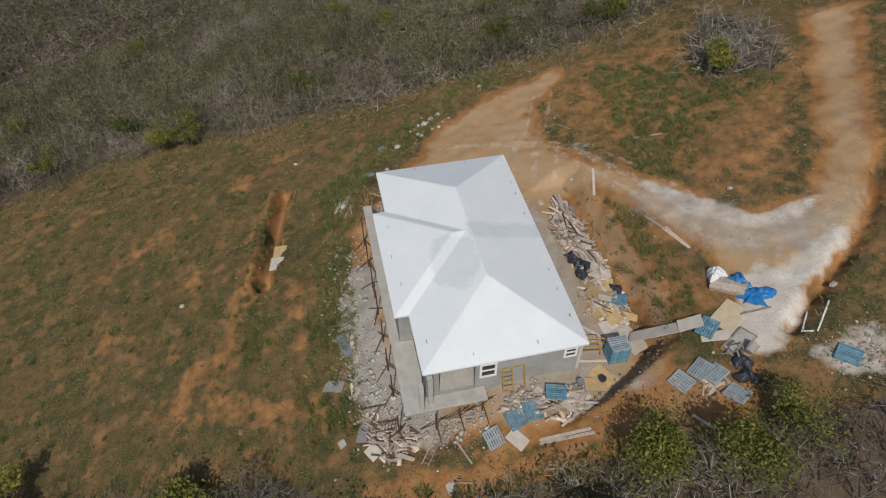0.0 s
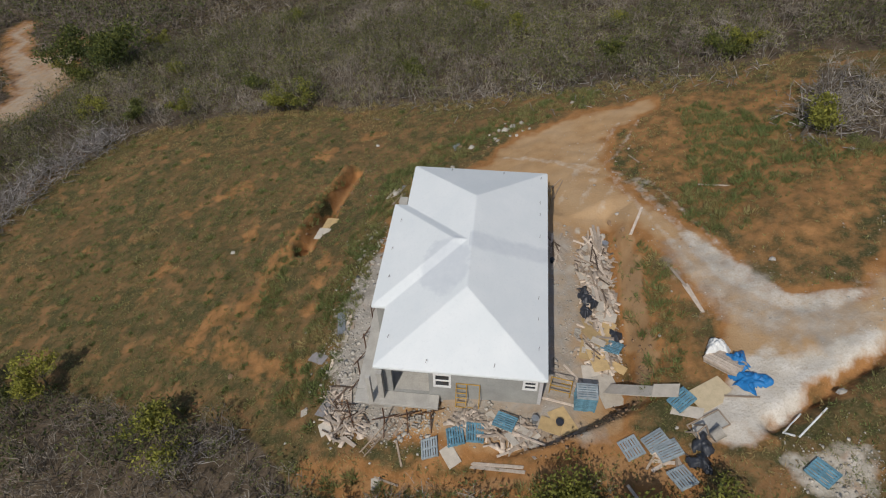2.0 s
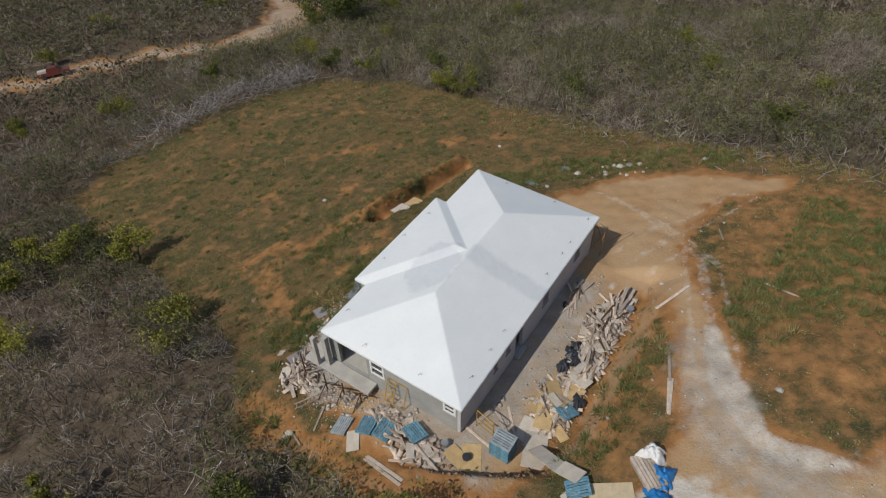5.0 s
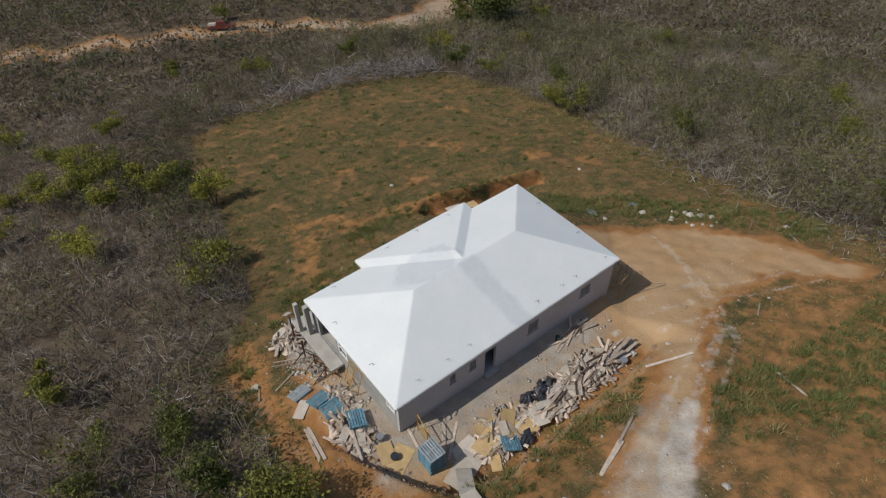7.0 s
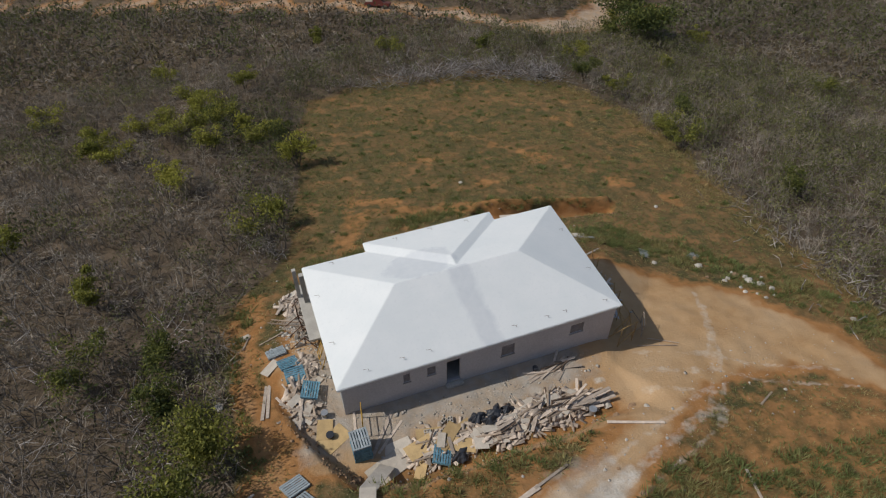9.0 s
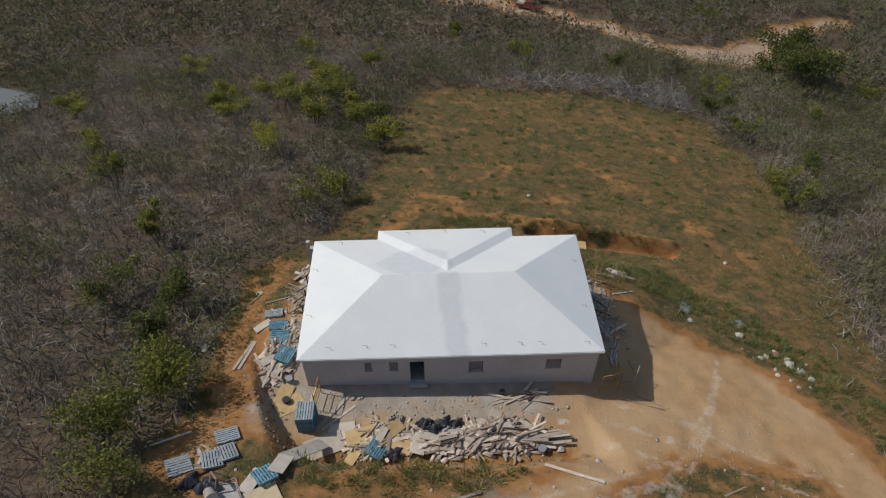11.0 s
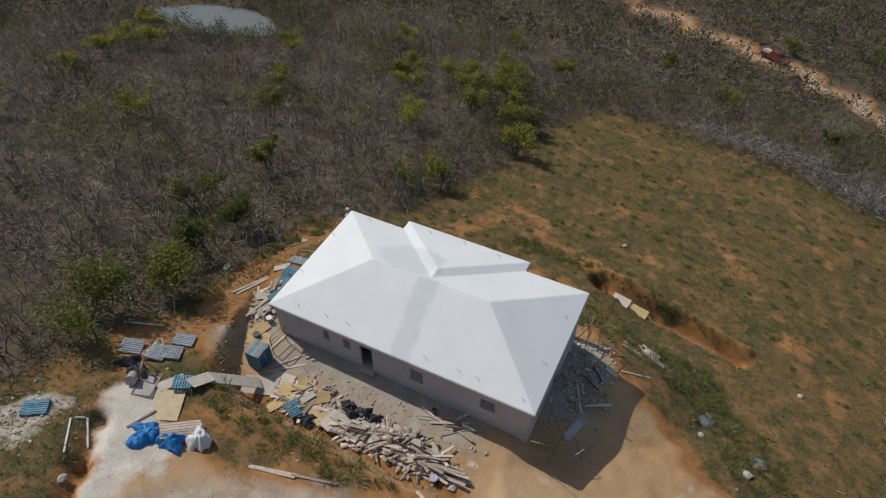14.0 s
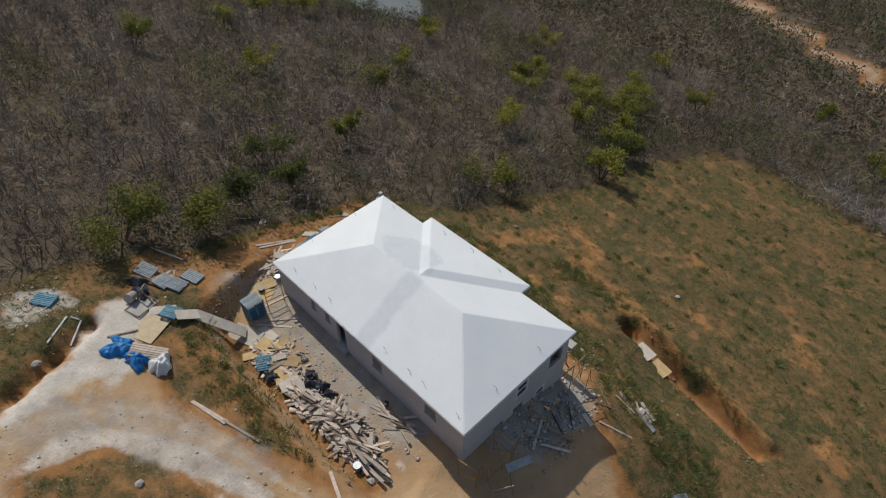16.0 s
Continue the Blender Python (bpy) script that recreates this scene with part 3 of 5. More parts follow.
box_part("inner_wall", INSIDE, house, 12.0, 0.42, 0.0, 12.15, 4.58, 2.58)
box_part("doorstep", SLAB, house, 6.4, -0.15, -0.25, 7.5, 0.18, -0.03, bevel=0.02)

# verandah slab on the low side, with its edge beam, and bent bars left standing in the roof
box_part("verandah_slab", SLAB, house, -0.65, 6.1, -0.2, 0.24, 11.05, 0.0, "cast verandah slab, dusty", bevel=0.02)
box_part("verandah_slab", SLAB, house, 0.25, 9.62, -0.2, 4.5, 11.05, -0.004, "cast verandah slab, dusty", bevel=0.02)
box_part("verandah_slab", SLAB, house, 4.5, 10.47, -0.2, 17.5, 11.1, -0.008, "cast verandah slab, dusty", bevel=0.02)
box_part("verandah_column", SLAB, house, -0.65, 9.9, 0.0, -0.4, 10.15, 2.58)
box_part("verandah_column", SLAB, house, -0.3, 9.3, 0.0, 0.0, 9.6, 2.58)
for hx, hy, hz in ((2.0, 0.55, 0), (4.1, 0.6, 0), (5.7, 0.6, 0), (11.0, 0.55, 0), (13.1, 0.55, 0), (14.3, 0.55, 0), (17.0, 0.5, 0),
                   (0.6, 3.0, 1), (0.55, 6.8, 1), (17.35, 3.2, 1), (17.35, 7.0, 1), (6.5, 9.9, 2), (9.0, 10.1, 2), (11.6, 9.9, 2), (2.0, 9.2, 2)):
    d = (hy, min(hx, 17.9 - hx), (10.7 if 4.3 < hx < 13.5 else 9.83) - hy)[hz]
    z = EAVE + PITCH * d
    hook = bmesh.new()
    bm_rod(hook, (hx, hy, z - 0.06), (hx, hy, z + 0.2), 0.01, 5)
    bm_rod(hook, (hx, hy, z + 0.2), (hx - 0.28, hy + 0.03, z + 0.21), 0.01, 5)
    part("bent_bar", hook, RUST, house, "bent steel bar standing in the roof")

# ---- scrub ----
rnd = np.random.RandomState(7)


def stick(a, b, r0, r1):
    """A three-sided tapering stick as vertices and triangles."""
    a, b = np.array(a, float), np.array(b, float)
    d = b - a
    d = d / (np.linalg.norm(d) + 1e-9)
    s = np.cross(d, (0.3, 0.2, 1.0) if abs(d[2]) < 0.9 else (1, 0, 0))
    s /= np.linalg.norm(s)
    q = np.cross(d, s)
    v = []
    for c, r in ((a, r0), (b, r1)):
        for k in range(3):
            an = 2.094 * k
            v.append(c + r * (math.cos(an) * s + math.sin(an) * q))
    return np.array(v), np.array([(0, 1, 4), (0, 4, 3), (1, 2, 5), (1, 5, 4), (2, 0, 3), (2, 3, 5)])


def leaf_tris(centres, size, r):
    """Small bent leaves (two triangles each) at the centres, each lying its own way."""
    k = len(centres)
    u = r.normal(size=(k, 3))
    u /= np.linalg.norm(u, axis=1)[:, None]
    w = np.cross(u, r.normal(size=(k, 3)))
    w /= np.linalg.norm(w, axis=1)[:, None] + 1e-9
    n = np.cross(u, w)
    s = size * r.uniform(0.6, 1.4, (k, 1))
    v = np.stack([centres - u * s, centres + w * s * 0.5 + n * s * 0.2, centres + u * s, centres - w * s * 0.5 + n * s * 0.2], 1).reshape(-1, 3)
    i = np.arange(k)[:, None] * 4
    return v, np.concatenate([i + (0, 1, 2), i + (0, 2, 3)], 0)


def join(pieces):
    v, f, at = [], [], 0
    for a, b in pieces:
        v.append(a)
        f.append(b + at)
        at += len(a)
    return np.concatenate(v), np.concatenate(f)


def slivers(q, p, wide, r):
    """Thin tapering twigs, one triangle each, from the places q to the places p."""
    d = p - q
    w = np.cross(d, r.normal(size=d.shape))
    w /= np.linalg.norm(w, axis=1)[:, None] + 1e-9
    w *= wide * r.uniform(0.6, 1.4, (len(q), 1))
    v = np.stack([q - w, q + w, p], 1).reshape(-1, 3)
    return v, np.arange(len(q) * 3).reshape(-1, 3)


def scrub_template(r, kind):
    """A thorn bush: a few stems, a dome of fine twigs that fork, and leaves of its kind."""
    stems, main, fine, leaves, leaf, wide = {"bare": (4, 52, 70, 20, 0.085, 0.02), "leafy": (3, 34, 36, 95, 0.105, 0.02), "far": (2, 24, 26, 30, 0.17, 0.034)}[kind]
    h, R = r.uniform(1.6, 2.3), r.uniform(1.2, 1.6)
    out, mids = [], []
    for k in range(stems):
        a = 6.28 * k / stems + r.normal() * 0.4
        m = np.array([0.4 * R * math.cos(a), 0.4 * R * math.sin(a), h * r.uniform(0.35, 0.55)])
        out.append(stick((0.1 * math.cos(a), 0.1 * math.sin(a), -0.15), m, 0.04, 0.025))
        mids.append(m)
    mids = np.array(mids)
    a, u = r.uniform(0, 6.28, main), r.uniform(0, 1, main)
    lump = 1 + 0.22 * np.sin(3 * a + r.uniform(0, 6))
    p = np.stack([R * lump * np.sqrt(u) * np.cos(a), R * lump * np.sqrt(u) * np.sin(a), h * (1.05 - 0.7 * u) * r.uniform(0.72, 1.12, main)], -1)
    near = mids[np.argmin(((p[:, None] - mids[None]) ** 2).sum(-1), 1)]
    q = p + (near - p) * r.uniform(0.4, 1.0, (main, 1))
    out.append(slivers(q, p, wide, r))
    i = r.randint(0, main, fine)
    q2 = q[i] + (p[i] - q[i]) * r.uniform(0.3, 0.9, (fine, 1))
    p2 = q2 + r.normal(size=(fine, 3)) * (0.3, 0.3, 0.2) + (p[i] - q[i]) * 0.35
    out.append(slivers(q2, p2, wide * 0.75, r))
    lv = p[r.randint(0, main, leaves)] + r.normal(size=(leaves, 3)) * (0.2, 0.2, 0.14)
    return join(out), leaf_tris(lv, leaf, r)


def scatter(spots, scales, turns, tints, which, templates, slot):
    """One joined mesh of the templates, set down at the spots."""
    V, F, T, at = [], [], [], 0
    for k, tpl in enumerate(templates):
        v, f = tpl[slot]
        sel = np.where(which == k)[0]
        if not len(sel):
            continue
        c, s = np.cos(turns[sel])[:, None], np.sin(turns[sel])[:, None]
        x = (v[None, :, 0] * c - v[None, :, 1] * s) * scales[sel, 0][:, None] + spots[sel, 0][:, None]
        y = (v[None, :, 0] * s + v[None, :, 1] * c) * scales[sel, 0][:, None] + spots[sel, 1][:, None]
        z = v[None, :, 2] * scales[sel, 1][:, None] + spots[sel, 2][:, None]
        V.append(np.stack([x, y, z], -1).reshape(-1, 3))
        F.append((f[None] + (np.arange(len(sel)) * len(v))[:, None, None] + at).reshape(-1, 3))
        T.append(np.repeat(tints[sel], len(v)))
        at += len(V[-1])
    return np.concatenate(V), np.concatenate(F), np.concatenate(T)


def tri_object(name, v, f, tint, mat, parent=None):
    me = bpy.data.meshes.new(name)
    me.vertices.add(len(v))
    me.vertices.foreach_set("co", np.ascontiguousarray(v, np.float32).ravel())
    me.loops.add(len(f) * 3)
    me.loops.foreach_set("vertex_index", np.ascontiguousarray(f, np.int32).ravel())
    me.polygons.add(len(f))
    me.polygons.foreach_set("loop_start", np.arange(0, len(f) * 3, 3, dtype=np.int32))
    me.update(calc_edges=True)
    at = me.attributes.new("tint", "FLOAT", "POINT")
    at.data.foreach_set("value", np.ascontiguousarray(tint, np.float32))
    me.materials.append(mat)
    ob = new(name, me)
    if parent:
        ob.parent = parent
    return ob


def strewn(x0, x1, y0, y1, step):
    a, b = np.meshgrid(np.arange(x0, x1, step), np.arange(y0, y1, step), indexing="ij")
    a, b = a.ravel() + rnd.uniform(-0.5, 0.5, a.size) * step, b.ravel() + rnd.uniform(-0.5, 0.5, a.size) * step
    return a, b


def grow_scrub(name, label, a, b, kind, scale, tint):
    spots = np.stack([a, b, ground(a, b)], -1)
    k = len(a)
    tpl = [scrub_template(rnd, kind) for _ in range(7)]
    sc = np.stack([scale * rnd.uniform(0.6, 1.4, k), scale * rnd.uniform(0.5, 1.45, k)], -1)
    which, turn = rnd.randint(0, 7, k), rnd.uniform(0, 6.28, k)
    root = tagged(new(name), label, "scrub", kind="stuff")
    tagged(tri_object("twigs", *scatter(spots, sc, turn, tint, which, tpl, 0), TWIG, root), kind="stuff")
    tagged(tri_object("leaves", *scatter(spots, sc, turn, tint, which, tpl, 1), OLIVE if kind == "leafy" or "olive" in label else DRY_LEAF, root), kind="stuff")


a, b = strewn(-75, 95, -45, 75, 1.5)
d = scrub_in(a, b)
keep = (d > 0.2) & (wave(a, b, 3.2, 35) + 0.4 * rnd.normal(size=len(a)) > -1.05) & (np.hypot(a - 8, b - 8) < 85) & (~((a > -8) & (a < 30) & (b < -22)) | (inside(a, b, THICKET) > -1))
a, b, d = a[keep], b[keep], d[keep]
green = wave(a, b, 9, 31) + 0.4 * rnd.normal(size=len(a))
west = smooth(25, 0, a - 0.1 * b)
leafy = (green > -0.55 + 1.1 * west - 0.75 * smooth(11, 2, d) * west) & ~(inside(a, b, THICKET) > -1)
tone = np.clip(0.48 + 0.25 * wave(a, b, 9, 32) + 0.25 * rnd.normal(size=len(a)) - 0.3 * smooth(14, 2, d) * west, 0, 1)
grow_scrub("dry_scrub", "grey-brown leafless thorn scrub covering the slope", a[~leafy], b[~leafy], "bare", 1.0, tone[~leafy])
grow_scrub("green_scrub", "dull olive leafy scrub among the dry thorn", a[leafy], b[leafy], "leafy", 1.08, tone[leafy])
a, b = strewn(-110, 150, -45, 175, 2.3)
d = scrub_in(a, b)
keep = (d > 0.5) & ((np.hypot(a - 8, b - 8) >= 84) | (b > 75) | (a > 95)) & (b > -30) & (a + b < 215) & (b - 0.6 * a < 175)
a, b = a[keep], b[keep]
tone = np.clip(0.45 + 0.3 * wave(a, b, 12, 33) + 0.15 * rnd.normal(size=len(a)), 0, 1)
leafy = wave(a, b, 13, 34) + 0.4 * rnd.normal(size=len(a)) + 1.2 * smooth(3, 9, away(a, b, ROAD_LINE)) * smooth(85, 100, b + 0.35 * a) > 0.3
grow_scrub("far_scrub", "distant dry thorn scrub on the lower slope", a[~leafy], b[~leafy], "far", 1.4, tone[~leafy])
grow_scrub("far_scrub", "distant dark olive scrub beyond the road", a[leafy], b[leafy], "far", 1.4, 0.55 * tone[leafy])

# ---- single trees and bushes ----
def tree(x, y, h, spread, tone, leaves=650, label="bushy green tree with small leaves", leaf=0.12):
    r = np.random.RandomState(int(abs(x * 131 + y * 17)) + 5)
    ob = tagged(new("tree"), label, "tree", group="green trees in the scrub")
    ob.location = (x, y, gz(x, y))
    wood, tips = bmesh.new(), []
    for k in range(r.randint(2, 4)):
        a = r.uniform(0, 6.28)
        p0 = Vector((0.08 * math.cos(a), 0.08 * math.sin(a), -0.2))
        p1 = Vector((math.cos(a) * spread * 0.25, math.sin(a) * spread * 0.25, h * 0.4))
        bm_rod(wood, p0, p1, 0.09, 6, 0.06)
        for j in range(4):
            b = a + r.normal() * 0.9
            p2 = p1 + Vector((math.cos(b) * spread * r.uniform(0.2, 0.65), math.sin(b) * spread * r.uniform(0.2, 0.65), h * r.uniform(0.1, 0.5)))
            bm_rod(wood, p1, p2, 0.05, 5, 0.02)
            tips += [np.array(p2), np.array((p1 + p2) / 2)]
    part("trunk", wood, BARK, ob)
    # leaves on the shells of uneven clumps round the limbs
    tips = np.array(tips)
    pick_tip = r.randint(0, len(tips), leaves)
    size = (0.25 * spread * r.uniform(0.6, 1.4, len(tips)))[pick_tip][:, None]
    n = r.normal(size=(leaves, 3))
    n /= np.linalg.norm(n, axis=1)[:, None]
    n[:, 2] = np.where(n[:, 2] < -0.35, -n[:, 2], n[:, 2])
    c = tips[pick_tip] + n * size * r.uniform(0.35, 1.25, (leaves, 1)) * (1.0, 1.0, 0.8)
    v, f = leaf_tris(c, leaf, r)
    # light from above is put into the tint: clump tops paler, undersides darker
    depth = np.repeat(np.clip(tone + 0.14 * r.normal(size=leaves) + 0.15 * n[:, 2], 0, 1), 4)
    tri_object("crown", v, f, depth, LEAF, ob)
    return ob


BRIGHT = [(-10.5, 8.2), (-14.8, 9.2), (-8.0, 3.3), (-2.0, 24.2), (1.6, 43.0), (-10.2, 34.8),
          (-5.2, 42.8), (-5.2, 55.0), (-13.1, 54.7), (-17.2, 49.5), (-28.9, 36.5), (-46.4, 23.8), (-41, 9), (-54.2, 36.9), (-9.6, 73), (-52, 38), (-7.3, 48.6), (-18.1, 51), (-3.0, 50.5), (-10.5, 52), (-1, 46.5), (-15, 45), (-58, 44), (-50, 30), (-33, 20), (-22, 27), (-36, 48), (-6, 60), (-25, 62), (3, 36.5)]
DULL = [(22.6, -18.6), (44.8, -6.9), (59.9, 2.0), (46, 31), (45.7, 28.6), (39.8, -16.7), (40.7, -18.9), (46.3, 51.2), (71, 73.3), (65.1, 73.7), (49, 14.3), (0, 64),
        (-14.8, 17.6), (47.5, 45.2), (43, 103), (2.7, 41.8), (-3.6, 53.8), (50, 60), (53, 36), (62, 52), (74, 62), (80, 40), (36, 66), (22, 68), (12, 76), (56, -8), (72, 8), (30, 99), (60, 92)]
for x, y in BRIGHT:
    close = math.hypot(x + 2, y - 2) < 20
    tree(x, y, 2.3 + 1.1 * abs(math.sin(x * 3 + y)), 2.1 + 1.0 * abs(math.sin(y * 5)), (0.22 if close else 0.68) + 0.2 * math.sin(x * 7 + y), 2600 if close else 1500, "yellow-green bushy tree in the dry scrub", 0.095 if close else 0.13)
for x, y in DULL:
    tree(x, y, 2.3 + 1.0 * abs(math.sin(x * 3 + y)), 1.9 + 0.8 * abs(math.sin(y * 5)), 0.32 + 0.22 * math.sin(x * 7 + y), 1800, "dark green bushy tree in the scrub", 0.115)


tree(-8.6, -6.2, 2.9, 3.8, 0.34, 4200, "broad green bush beside the road ditch", 0.1)
tree(-8.8, -1.3, 2.9, 3.6, 0.4, 4000, "broad olive-green bush at the plot edge", 0.1)
tree(65.8, 68.5, 6.5, 8.5, 0.05, 7000, "large dark green tree beside the far road", 0.22)
tree(61.5, 66.5, 3.6, 3.6, 0.15, 1500, "dark green tree below the far road", 0.16)


def grass_template(r, blades, height, spread, wide):
    """A tuft of fine blades that lean outward from its foot."""
    a, out = r.uniform(0, 6.28, blades), spread * np.sqrt(r.uniform(0.02, 1.0, blades))
    way = np.stack([np.cos(a), np.sin(a)], -1)
    base = np.concatenate([way * (0.55 * out + 0.06 * r.normal(size=blades))[:, None], np.full((blades, 1), -0.03)], 1)
    rise = height * r.uniform(0.45, 1.0, blades) * (1.0 - 0.45 * (out / spread) ** 2)
    tip = np.concatenate([way * out[:, None] + 0.08 * r.normal(size=(blades, 2)), rise[:, None]], 1)
    return slivers(base, tip, wide, r)


def grow_grass(name, label, a, b, blades, height, spread, tint, scale=1.0, wide=0.02):
    k = len(a)
    tpl = [(grass_template(rnd, blades, height, spread, wide),) for _ in range(6)]
    sc = np.stack([rnd.uniform(0.5, 1.5, k) * scale, rnd.uniform(0.6, 1.4, k) * scale], -1)
    spots = np.stack([a, b, ground(a, b)], -1)
    return tagged(tri_object(name, *scatter(spots, sc, rnd.uniform(0, 6.28, k), np.clip(tint, 0, 1), rnd.randint(0, 6, k), tpl, 0), BLADE), label, "grass", kind="stuff")


a, b = strewn(-9, 48, -40, 60, 0.37)
ok = (inside(a, b, PLOT) > -1.0) & (inside(a, b, DRIVE) < -0.3) & (away(a, b, TRENCH) > 0.7) & ~((a > -0.9) & (a < 18.2) & (b > 0) & (b < 11.6)) & (inside(a, b, CHALK) < 0) & (inside(a, b, LEVEL) < 0.1)
dens = 0.5 + 0.55 * wave(a, b, 5.0, 41) + 0.35 * wave(a, b, 1.4, 42) + 0.25 * smooth(8, 24, b) - 0.5 * smooth(1.2, 0.2, away(a, b, BARE)) - 0.4 * smooth(1.2, 0.2, away(a, b, BARE_SOUTH))
ok &= rnd.uniform(0, 1, len(a)) < np.clip(dens * 0.9, 0.05, 0.9)
a, b = a[ok], b[ok]
straw = 0.3 + 0.4 * wave(a, b, 6.0, 43) + 0.2 * rnd.normal(size=len(a)) + 0.35 * smooth(36, 42, a + 0.12 * b)
grow_grass("field_grass", "short dry grass tufts over the cleared slope", a, b, 15, 0.17, 0.28, straw, 1.0, 0.02)
a, b = strewn(-7, 42, -25, 30, 0.55)
belt = np.minimum(away(a, b, [(2, 15.5), (8, 15), (15, 13.8), (20, 13), (26, 12), (30, 9), (34, 2.5), (37, -4)]) / 2.5, away(a, b, [(9, 20), (14, 21.5), (20, 19.8), (27, 18.5)]) / 1.3)
belt = np.minimum(belt, away(a, b, [(1.5, -6.6), (6, -6.9), (12, -6.9)]) / 1.3)
belt = np.minimum(belt, away(a, b, [(16, -12), (22, -14), (28, -14), (20, -19)]) / 4.5 + 0.35 * np.abs(wave(a, b, 1.6, 48)))
belt = np.minimum(belt, away(a, b, [(-4.5, 12), (-5.6, 7), (-5.6, 2.5), (-4.9, -3)]) / 0.7)
ok = (belt + 0.3 * wave(a, b, 2.0, 44) < 0.75) & (rnd.uniform(0, 1, len(a)) < 0.75) & (inside(a, b, DRIVE) < -0.2) & (away(a, b, TRENCH) > 0.6) & ((b > 11.9) | (b < -5) | (a < -3.3) | (a > 21))
a, b = a[ok], b[ok]
grow_grass("green_grass_clumps", "thick green grass clumps on the disturbed earth", a, b, 80, 0.4, 0.48, 0.12 + 0.2 * rnd.normal(size=len(a)) + 0.3 * wave(a, b, 3, 45), 1.1, 0.018)
a, b = strewn(-8, 50, -24, 62, 0.6)
e = inside(a, b, PLOT) + 0.8 * wave(a, b, 3, 46)
ok = (e > -1.2) & (e < 2.0) & (a > 15) & (rnd.uniform(0, 1, len(a)) < 0.6) & (inside(a, b, DRIVE) < -0.5)
a, b = a[ok], b[ok]
grow_grass("tall_straw_grass", "tall straw-coloured grass along the scrub edge", a, b, 30, 0.5, 0.4, 0.72 + 0.15 * rnd.normal(size=len(a)))
a, b = strewn(-6, 44, 12, 56, 1.9)
ok = (inside(a, b, PLOT) > 0.5) & (b > 13) & (rnd.uniform(0, 1, len(a)) < 0.45 + 0.3 * wave(a, b, 6, 47)) & (away(a, b, TRENCH) > 0.8)
a, b = a[ok], b[ok]
grow_grass("field_weeds", "scattered green weeds standing in the dry field", a, b, 90, 0.32, 0.55, 0.08 + 0.2 * rnd.normal(size=len(a)), 0.9, 0.03)
a = 21.4 + rnd.normal(size=26) * 0.45
b = 37.3 + rnd.normal(size=26) * 0.45
grow_grass("yellow_grass_clump", "bright straw-yellow grass clump in the field", a, b, 22, 0.5, 0.35, np.full(26, 1.0))


def brush(name, label, line, count, width, height, length, lie=0.5):
    """A heap of bleached dead branches along a line."""
    out = []
    line = [np.array(p, float) for p in line]
    for _ in range(count):
        k = rnd.randint(0, len(line) - 1)
        p = line[k] + (line[k + 1] - line[k]) * rnd.uniform()
        p = p + rnd.normal(size=2) * width * 0.5
        lump = 0.55 + 0.45 * float(wave(p[0], p[1], 2.2, 71))
        z = gz(*p) + max(0.1, lump) * abs(rnd.normal()) * height * 0.5 - 0.05
        a, e, s = rnd.uniform(0, 6.28), rnd.normal() * lie, length * rnd.uniform(0.4, 1.3)
        d = np.array([math.cos(a) * math.cos(e), math.sin(a) * math.cos(e), abs(math.sin(e)) + 0.05]) * s
        q0 = np.array([*p, z])
        q1 = q0 + d * 0.55 + rnd.normal(size=3) * 0.08
        q2 = q0 + d + rnd.normal(size=3) * 0.18
        out += [stick(q0, q1, 0.035, 0.026), stick(q1, q2, 0.026, 0.01), stick(q1, q1 + (q2 - q1) * 0.8 + rnd.normal(size=3) * 0.25 * s, 0.018, 0.008)]
    v, f = join(out)
    return tagged(tri_object(name, v, f, np.repeat(rnd.uniform(0, 1, len(v) // 6), 6), DEAD), label, "brushwood", kind="stuff")


brush("brush_pile", "long heap of bleached cut branches at the field edge", BRUSH_LINE, 1100, 2.6, 3.4, 1.9, 0.5)
brush("brush_pile", "grey dead branches tangled in the thicket beside the road", [(22.5, -20.5), (25.5, -21.5), (29, -23)], 260, 3.0, 1.3, 1.6, 0.5)
brush("brush_pile", "grey cut branches lying along the scrub edge", [(10.5, 60), (15, 58.5), (19, 57)], 120, 1.4, 0.9, 1.4)
brush("brush_pile", "grey cut branches lying along the plot edge", [(43, 17), (41, 9), (40.2, 4), (39.3, -1), (38.6, -6), (36.2, -12.5), (36.8, -20)], 260, 3.4, 0.7, 1.3, 0.5)
brush("brush_pile", "bleached fallen branches at the scrub edge", [(-3.9, 23.0), (-2.4, 21.6)], 60, 1.1, 0.9, 1.7)
brush("brush_pile", "dead pale branches at the scrub edge", [(-2.2, 20.5), (-1.1, 19.4)], 30, 0.8, 0.6, 1.3)
brush("brush_pile", "dead pale branches in the scrub beside the plot", [(-9.5, -3), (-10.5, 2), (-12, 6), (-9, 12)], 130, 2.6, 1.6, 1.6)
brush("brush_pile", "dead pale branches in the dry scrub", [(-14, -2), (-20, 5), (-17, 14), (-24, 20)], 190, 6.0, 1.8, 1.6, 0.7)

# ---- building materials and debris on the plot ----
pick = random.Random(11)


def normal_at(x, y, e=0.35):
    return Vector((gz(x - e, y) - gz(x + e, y), gz(x, y - e) - gz(x, y + e), 2 * e)).normalized()


